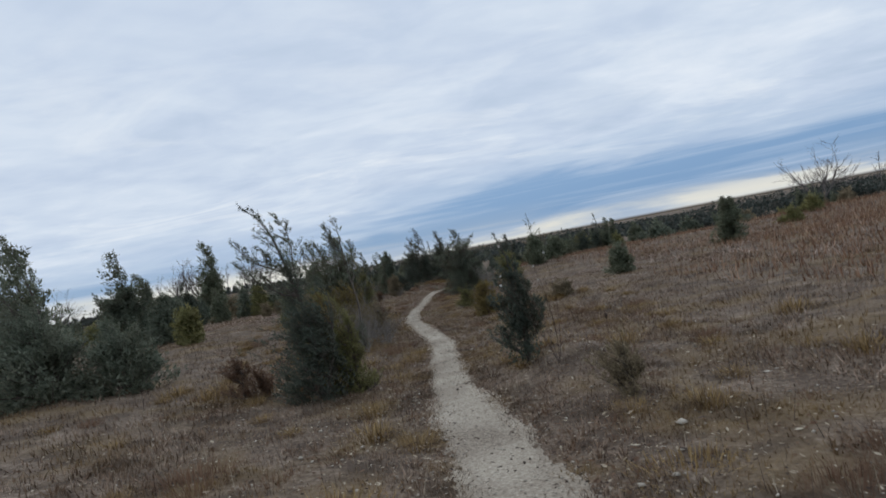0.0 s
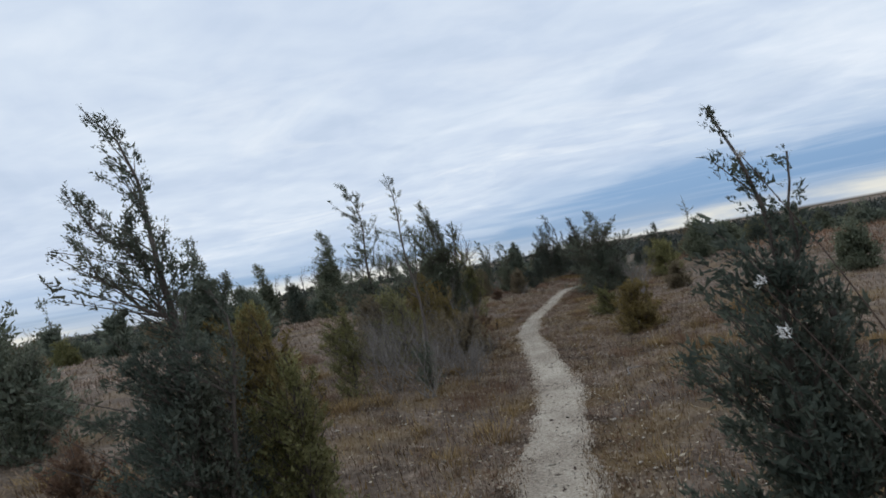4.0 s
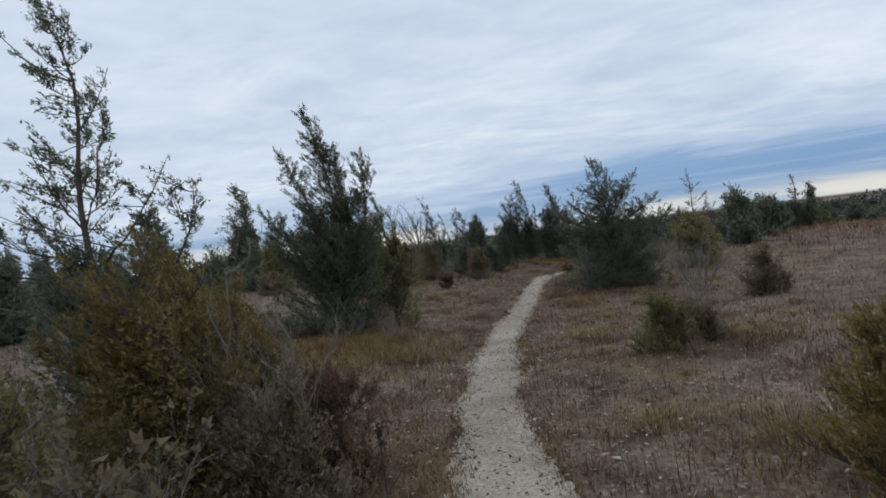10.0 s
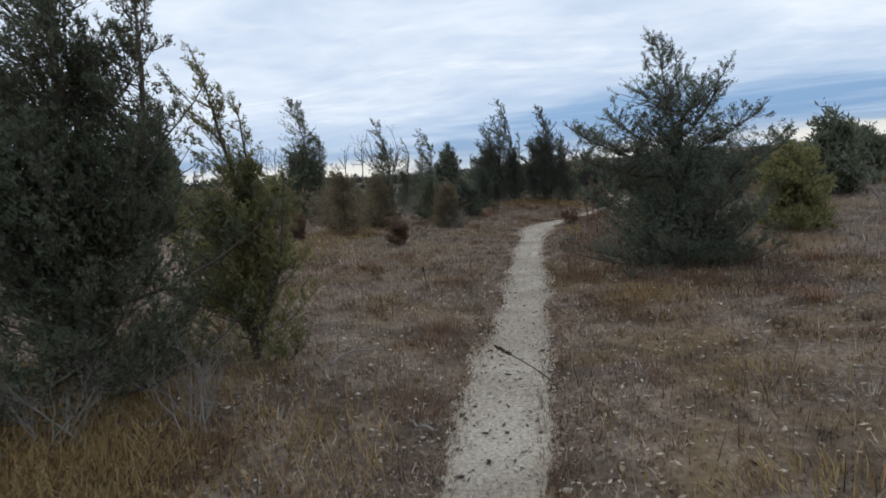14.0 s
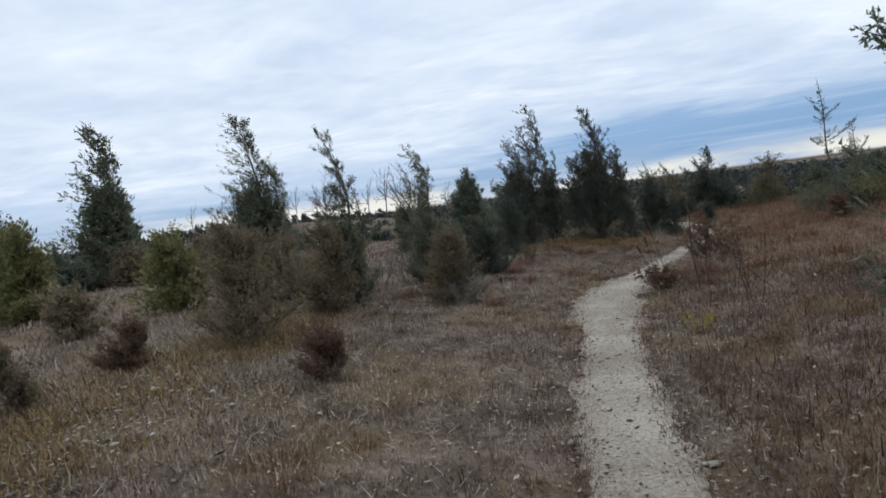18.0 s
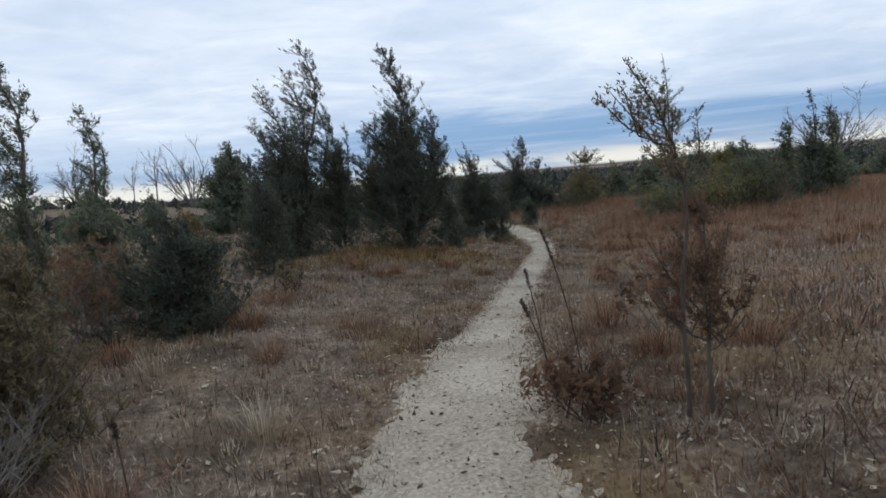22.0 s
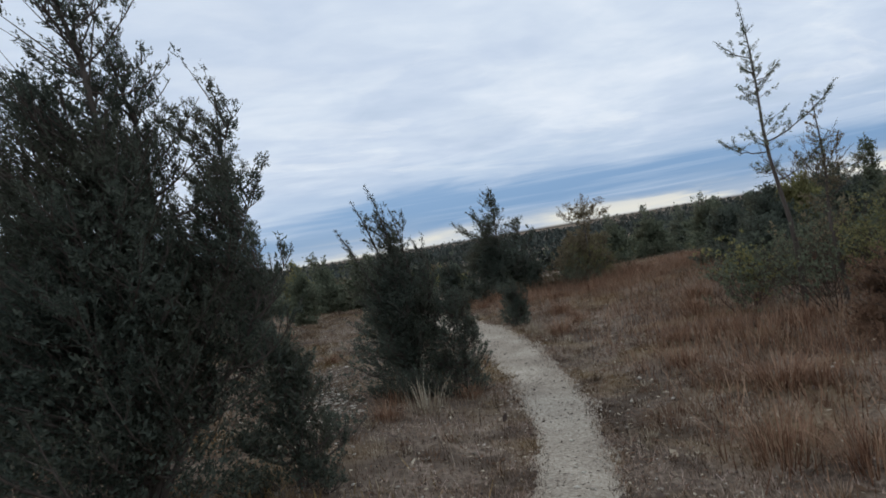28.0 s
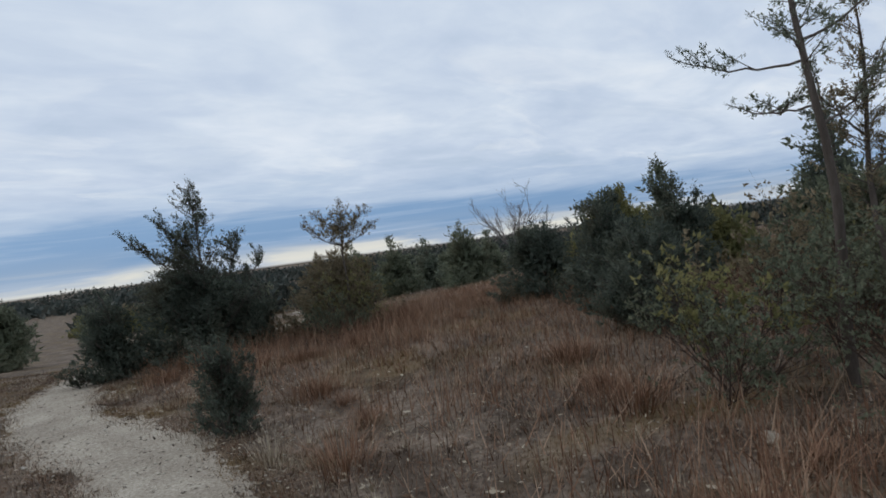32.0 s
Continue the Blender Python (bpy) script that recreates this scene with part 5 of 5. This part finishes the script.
def moss_bed(cx, cy, sx, sy, n, seed):
    """Golden mossy grass under a juniper."""
    rng = np.random.default_rng(seed)
    x, y = cx + rng.normal(0, sx, n), cy + rng.normal(0, sy, n)
    ok = clumpy(x * 1.4, y * 1.4, rng, 1.3) & (np.abs(x - trail_x(y)) > 0.5)
    x, y = x[ok], y[ok]
    blades("golden_grass", x, y, 0.1, "moss", "golden-brown mossy grass under a juniper", rng, 1.1, 0.004)


moss_bed(-4.15, 21.05, 1.1, 0.75, 40000, 66)
moss_bed(-0.4, 41.1, 0.8, 0.35, 14000, 68)
moss_bed(-5.1, 28.6, 0.5, 0.9, 12000, 69)
moss_bed(-5.0, 30.8, 0.35, 1.0, 9000, 77)


def dark_bank():
    """Dark red-brown dead plants on the bank beyond the spreading juniper."""
    rng = np.random.default_rng(78)
    for n, height, material, name in ((26000, 0.08, "rust", "rusty_dead_plants"), (3500, 0.16, "dark_stem", "dark_dead_stems")):
        y = rng.uniform(24.5, 35, n)
        x = trail_x(y) + half_width(y) + 0.25 + 2.6 * rng.uniform(0, 1, n) ** 0.9
        ok = clumpy(x * 1.3, y * 1.3, rng, 1.2)
        blades(name, x[ok], y[ok], height, material, "dark red-brown dead plants matted on the bank", rng, 1.0, 0.004)


dark_bank()


def pale_bank():
    """Pale straw-coloured grass on the left bank."""
    rng = np.random.default_rng(67)
    n = 26000
    x, y = -5.0 + rng.normal(0, 1.5, n), 30.0 + rng.normal(0, 1.6, n)
    ok = clumpy(x * 1.2, y * 1.2, rng, 1.2) & (np.abs(x - trail_x(y)) > 0.6)
    blades("pale_bank_grass", x[ok], y[ok], 0.07, "straw", "pale straw-coloured grass on a low bank", rng, 1.3, 0.0045)


pale_bank()


def tuft_mesh(name, n, height, material, seed, lean=0.5, reach=0.12, width=0.004):
    rng = np.random.default_rng(seed)
    a, r = rng.uniform(0, 2 * np.pi, n), reach * np.sqrt(rng.uniform(0, 1, n))
    root = np.stack([np.cos(a) * r, np.sin(a) * r, np.full(n, -0.01)], 1)
    out = np.stack([np.cos(a), np.sin(a), 0 * a], 1) * (height * np.abs(rng.normal(0, lean, n)))[:, None]
    h = height * rng.uniform(0.4, 1.15, n)
    mid = root + out * 0.35 + np.stack([0 * a, 0 * a, h * 0.62], 1)
    tip = root + out + np.stack([0 * a, 0 * a, h], 1) + rng.normal(size=(n, 3)) * 0.02
    w = np.stack([-np.sin(a), np.cos(a), 0 * a], 1) * width
    v = np.stack([root - w, root + w, mid + w * 0.7, mid - w * 0.7, tip], 1).reshape(-1, 3)
    i = np.arange(n)[:, None] * 5
    f = np.concatenate([i + np.array([[0, 1, 2]]), i + np.array([[0, 2, 3]]), i + np.array([[3, 2, 4]])])
    return mesh_of(name, v, f, material)


TUFTS = {
    "red": [tuft_mesh("grass_clump", 240, 0.2, "red_grass", s, 0.8, 0.2, 0.0026) for s in (1, 2, 3)],
    "straw": [tuft_mesh("grass_clump", 90, 0.24, "straw", s, 0.6, 0.14, 0.0022) for s in (4, 5)],
    "brown": [tuft_mesh("grass_clump", 260, 0.13, "rust", s, 0.9, 0.26, 0.003) for s in (6, 7)],
    "gold": [tuft_mesh("grass_clump", 220, 0.13, "moss", s, 0.8, 0.24, 0.003) for s in (10, 11)],
    "moss": [tuft_mesh("grass_clump", 420, 0.08, "moss", s, 0.9, 0.42, 0.003) for s in (8, 9)],
}
TUFT_LABEL = {"gold": "low clump of golden-brown dry grass", "red": "upright clump of rusty bluestem grass", "straw": "clump of pale bent straw grass", "brown": "low clump of dark brown dead plants", "moss": "flat patch of yellow-brown mossy grass"}


def tuft(kind, x, y, s=1.0):
    ob = new("grass_clump", R.choice(TUFTS[kind]))
    ob.matrix_world = pose(x, y, float(ground_z(x, y)), 0, 0, R.uniform(0, 360)) @ Matrix.Diagonal((s, s, s * R.uniform(0.85, 1.2), 1))
    tagged(ob, TUFT_LABEL[kind], "grass clump", "grass clumps")


for kind, n, y0, y1, reach, near in (("gold", 90, 1, 18, 4.5, 0.2), ("straw", 16, 0, 50, 3.5, 0.3), ("brown", 60, 0, 50, 4, 0.25), ("moss", 40, 2, 34, 3.5, 0.4), ("red", 26, 20, 50, 3.5, 0.4)):
    for _ in range(n):
        yy = R.uniform(y0, y1)
        tuft(kind, float(trail_x(yy)) + R.choice((-1, 1)) * (float(half_width(yy)) + near + reach * R.random()), yy, R.uniform(0.6, 1.25))
for _ in range(55):
    yy = R.uniform(38, 54)
    tuft("red", float(trail_x(yy)) + 1.0 + 6 * R.random(), yy, R.uniform(0.7, 1.4))


def chip_points(n, rng):
    """n rough eight-sided chips as points and triangles."""
    base = np.array([(1, 0, 0), (-1, 0, 0), (0, 1, 0), (0, -1, 0), (0, 0, 1), (0, 0, -1)], float)
    tri = np.array([(0, 2, 4), (2, 1, 4), (1, 3, 4), (3, 0, 4), (2, 0, 5), (1, 2, 5), (3, 1, 5), (0, 3, 5)])
    v = base[None] * rng.uniform(0.6, 1.3, (n, 6, 1)) * np.stack([rng.uniform(0.7, 1.4, n), rng.uniform(0.6, 1.1, n), rng.uniform(0.3, 0.6, n)], 1)[:, None]
    a = rng.uniform(0, 2 * np.pi, n)
    c, s = np.cos(a)[:, None], np.sin(a)[:, None]
    v = np.stack([v[..., 0] * c - v[..., 1] * s, v[..., 0] * s + v[..., 1] * c, v[..., 2]], -1)
    return v, tri


def gravel():
    rng = np.random.default_rng(71)
    n = 22000
    i = rng.integers(0, int(62 / 0.1), n)
    p = LINE[i]
    w = half_width(p[:, 1])
    off = w * np.clip(rng.normal(0, 0.75, n), -2.2, 2.2)
    x, y = p[:, 0] + off, p[:, 1] + rng.uniform(-0.05, 0.05, n)
    size = 0.005 * rng.lognormal(0, 0.5, n)
    v, tri = chip_points(n, rng)
    z = ground_z(x, y) + np.where(np.abs(off) < w * 0.9, 0.016, 0.004)
    v = v * size[:, None, None] + np.stack([x, y, z], 1)[:, None]
    f = (np.arange(n)[:, None, None] * 6 + tri[None]).reshape(-1, 3)
    tagged(new("gravel", mesh_of("gravel", v.reshape(-1, 3), f, "stone")), "loose pale limestone chips on the path", "gravel", kind="stuff")
    n = 15000
    y = rng.uniform(-1, 58, n)
    x = trail_x(y) + np.where(rng.uniform(size=n) < 0.5, -1, 1) * (half_width(y) + 3.6 * rng.uniform(0, 1, n) ** 1.5)
    ok = clumpy(x * 1.3 + 9, y * 1.3, rng, 0.9)
    x, y = x[ok], y[ok]
    n = len(x)
    size = 0.0105 * rng.lognormal(0, 0.5, n)
    v, tri = chip_points(n, rng)
    v = v * size[:, None, None] + np.stack([x, y, ground_z(x, y) + 0.016], 1)[:, None]
    f = (np.arange(n)[:, None, None] * 6 + tri[None]).reshape(-1, 3)
    tagged(new("scattered_stones", mesh_of("scattered_stones", v.reshape(-1, 3), f, "stone")), "small pale stones scattered in the grass", "stones", kind="stuff")


gravel()


def stony_patch(cx, cy, sx, sy, n, seed):
    """Pale limestone chips where the soil is bare."""
    rng = np.random.default_rng(seed)
    x, y = cx + rng.normal(0, sx, n), cy + rng.normal(0, sy, n)
    size = 0.011 * rng.lognormal(0, 0.55, n)
    v, tri = chip_points(n, rng)
    v = v * size[:, None, None] * (1, 1, 0.6) + np.stack([x, y, ground_z(x, y) + 0.03], 1)[:, None]
    f = (np.arange(n)[:, None, None] * 6 + tri[None]).reshape(-1, 3)
    tagged(new("bare_stones", mesh_of("bare_stones", v.reshape(-1, 3), f, "stone")), "pale limestone chips on a bare patch of ground", "stones", kind="stuff")


stony_patch(-4.75, 28.3, 0.35, 0.6, 700, 72)
stony_patch(-4.6, 30.0, 0.4, 0.7, 500, 73)
stony_patch(0.95, 45.0, 0.22, 1.1, 1500, 74)


def seed_stalk(x, y, height, lean, seed):
    """A tall dead weed with a dark seed head."""
    rng = np.random.default_rng(seed)
    base = thing("dead_weed", x, y, "tall dead dark weed stalk with a seed head", "weed", "dead weed stalks")
    s = np.linspace(0, 1, 7)[:, None]
    stem = np.array((0, 0, 1.0)) * height * s + np.array((*lean, 0.0)) * height * s ** 1.6
    stalk = part("stalk", mesh_of("stalk", *tubes([stem], [0.005], [0.003], 5), "dark_stem"), base)
    q = np.repeat(np.linspace(0.84, 1.0, 30), 2)
    at = np.stack([np.interp(q, s[:, 0], stem[:, i]) for i in range(3)], 1) + rng.normal(size=(60, 3)) * 0.005
    part("seed_head", mesh_of("seed_head", *leaves(at, np.tile((0, 0, 1.0), (60, 1)), 4, 0.015, rng, 1.0, 0.25), "dark_stem"), stalk, "dark brown seed head")


seed_stalk(0.3, 34.3, 1.1, (-0.25, -0.15), 1)
seed_stalk(0.1, 34.25, 0.7, (-0.28, 0.0), 2)
seed_stalk(0.2, 34.7, 0.8, (-0.12, 0.1), 3)
seed_stalk(-0.95, 22.45, 0.28, (-1.5, 0.6), 4)
for i in range(9):
    yy = R.uniform(2, 46)
    seed_stalk(float(trail_x(yy)) + R.choice((-1, 1)) * (float(half_width(yy)) + 0.3 + 2.5 * R.random()), yy, R.uniform(0.3, 0.6), (R.uniform(-0.5, 0.2), R.uniform(-0.2, 0.2)), 10 + i)


def litter():
    """Fallen leaves and bits of stem, lying flat."""
    rng = np.random.default_rng(81)
    for name, n, spread, near, material, label, size in (("leaf_litter", 62000, 4.0, 0.0, "rust", "brown leaf litter lying in the grass", 0.013), ("pale_litter", 36000, 4.0, 0.0, "straw", "pale dry leaf scraps lying in the grass", 0.013),
                                                         ("dark_litter", 30000, 4.0, 0.0, "dark_stem", "dark leaf scraps lying in the grass", 0.012),
                                                         ("path_litter", 5200, 0.0, -1.0, "dark_stem", "dark bits of leaf and stem on the path", 0.013)):
        y = rng.uniform(-1, 58, n)
        side = np.where(rng.uniform(size=n) < 0.5, -1, 1)
        hw = half_width(y)
        x = trail_x(y) + side * (hw * (1 + near * rng.uniform(0, 1, n) ** 1.6) + spread * rng.uniform(0, 1, n) ** 1.4)
        at = np.stack([x, y, ground_z(x, y) + np.where(spread == 0, 0.02, rng.uniform(0.004, 0.035, n))], 1)
        a = rng.uniform(0, 2 * np.pi, n)
        d = np.stack([np.cos(a), np.sin(a), rng.normal(0, 0.25, n)], 1)
        q = np.stack([-np.sin(a), np.cos(a), rng.normal(0, 0.25, n)], 1)
        ln = (size * rng.lognormal(0, 0.4, n))[:, None]
        v = np.stack([at - d * ln, at + q * ln * 0.45, at + d * ln, at - q * ln * 0.45], 1).reshape(-1, 3)
        i = np.arange(n)[:, None] * 4
        f = np.concatenate([i + np.array([[0, 1, 2]]), i + np.array([[0, 2, 3]])])
        tagged(new(name, mesh_of(name, v, f, material)), label, "litter", kind="stuff")


litter()


def yellow_weed(x, y, height, seed):
    rng = np.random.default_rng(seed)
    base = thing("yellow_weed", x, y, "yellowed leafy weed beside the path", "weed")
    m = 7
    a = rng.uniform(0, 2 * np.pi, m)
    p = arcs(np.zeros((m, 3)), unit(np.stack([np.cos(a) * 0.7, np.sin(a) * 0.7, np.ones(m)], 1)), height * rng.uniform(0.7, 1.1, m), -0.15, 0.2, 6)
    for q in p:
        part("stem", mesh_of("stem", *tubes([q], [0.003], [0.001], 4), "straw"), base)
    at = p[:, 2:].reshape(-1, 3)
    part("foliage", mesh_of("foliage", *leaves(at, np.tile((0, 0, 0.6), (len(at), 1)), 5, 0.05, rng, 1.0, 0.16), "goldenrod"), base, "yellow narrow leaves")


yellow_weed(0.04, 31.2, 0.3, 1)
for gx, gy, kind, gs in ((-0.15, 41.6, "red", 0.9), (4.8, 47.0, "red", 1.2), (4.55, 47.6, "straw", 1.0), (1.95, 43.75, "straw", 1.5), (1.7, 44.3, "red", 1.0), (2.5, 44.2, "red", 0.9), (-3.9, 21.2, "moss", 1.3), (-3.2, 21.0, "moss", 1.2), (-4.9, 21.3, "moss", 1.3), (-2.9, 21.3, "brown", 1.0),
                          (-2.5, 37.4, "red", 1.3), (-2.2, 37.0, "red", 1.0), (1.2, 35.9, "red", 1.2), (-3.5, 35.4, "red", 1.1), (-3.1, 36.0, "red", 0.9), (-2.7, 35.6, "straw", 1.0)):
    tuft(kind, gx, gy, gs)


def rock(x, y, size, seed):
    bm = bmesh.new()
    bmesh.ops.create_icosphere(bm, subdivisions=2, radius=size)
    q = random.Random(seed)
    for v in bm.verts:
        v.co = Vector((v.co.x * 1.25, v.co.y, v.co.z * 0.7)) * q.uniform(0.85, 1.12)
    me = bpy.data.meshes.new("rock")
    bm.to_mesh(me)
    bm.free()
    me.materials.append(M["gravel"])
    ob = new("rock", me)
    ob.matrix_world = pose(x, y, float(ground_z(x, y)) + size * 0.25, 0, 0, q.uniform(0, 360))
    tagged(ob, "pale weathered limestone rock in the grass", "rock", "rocks")


rock(6.3, 44.85, 0.06, 1)
for i in range(26):
    yy = R.uniform(0, 50)
    rock(float(trail_x(yy)) + R.choice((-1, 1)) * (float(half_width(yy)) + 0.2 + 3 * R.random()), yy, R.uniform(0.014, 0.032), 20 + i)


def milkweed(x, y, height, seed):
    """A dead stalk with white silky seed heads."""
    rng = np.random.default_rng(seed)
    base = thing("milkweed", x, y, "dead weed with white fluffy seed heads", "weed")
    m = 6
    a = rng.uniform(0, 2 * np.pi, m)
    p = arcs(np.zeros((m, 3)), unit(np.stack([np.cos(a) * 0.3, np.sin(a) * 0.3, np.ones(m)], 1)), height * rng.uniform(0.75, 1.1, m), 0.05, 0.25, 6)
    for q in p:
        stalk = part("stalk", mesh_of("stalk", *tubes([q], [0.003], [0.0015], 4), "dark_stem"), base)
        at = q[-1] + rng.normal(size=(16, 3)) * 0.007
        part("seed_head", mesh_of("seed_head", *leaves(at, rng.normal(size=(16, 3)), 3, 0.011, rng, 1.0, 0.2), "silk"), stalk, "white silky seed head")


MILKWEED_AT = (1.12, 6.35)
milkweed(*MILKWEED_AT, 1.3, 5)


def fallen_branch(x, y, length, turn, seed):
    """A bleached branch that lies bent in the grass."""
    rng = np.random.default_rng(seed)
    base = thing("fallen_branch", x, y, "bleached bent branch lying in dry grass", "branch", "fallen branches", turn=turn)
    s = np.linspace(-0.5, 0.5, 9)[:, None]
    line = np.concatenate([s * length, 0.12 * length * np.cos(s * 5), 0.05 + 0.16 * length * (0.25 - s ** 2)], 1) + rng.normal(0, 0.008, (9, 3))
    stick = part("stick", mesh_of("stick", *tubes([line], [0.011], [0.005], 6), "dead"), base)
    for q in (2, 4, 6):
        side = line[q] + np.linspace(0, 1, 4)[:, None] * np.array((rng.uniform(-0.1, 0.1), rng.uniform(-0.2, 0.2), rng.uniform(0.02, 0.12))) * length
        part("twig", mesh_of("twig", *tubes([side], [0.005], [0.002], 5), "dead"), stick)


for i, (fx, fy, fl, ft) in enumerate(((2.45, 32.9, 0.7, 10), (-3.2, 37.3, 0.6, -60), (-2.55, 23.0, 0.35, 40), (-1.8, 21.9, 0.3, 120), (2.3, 36.5, 0.9, 130), (0.6, 12.5, 0.4, 60))):
    fallen_branch(fx, fy, fl, ft, 400 + i)
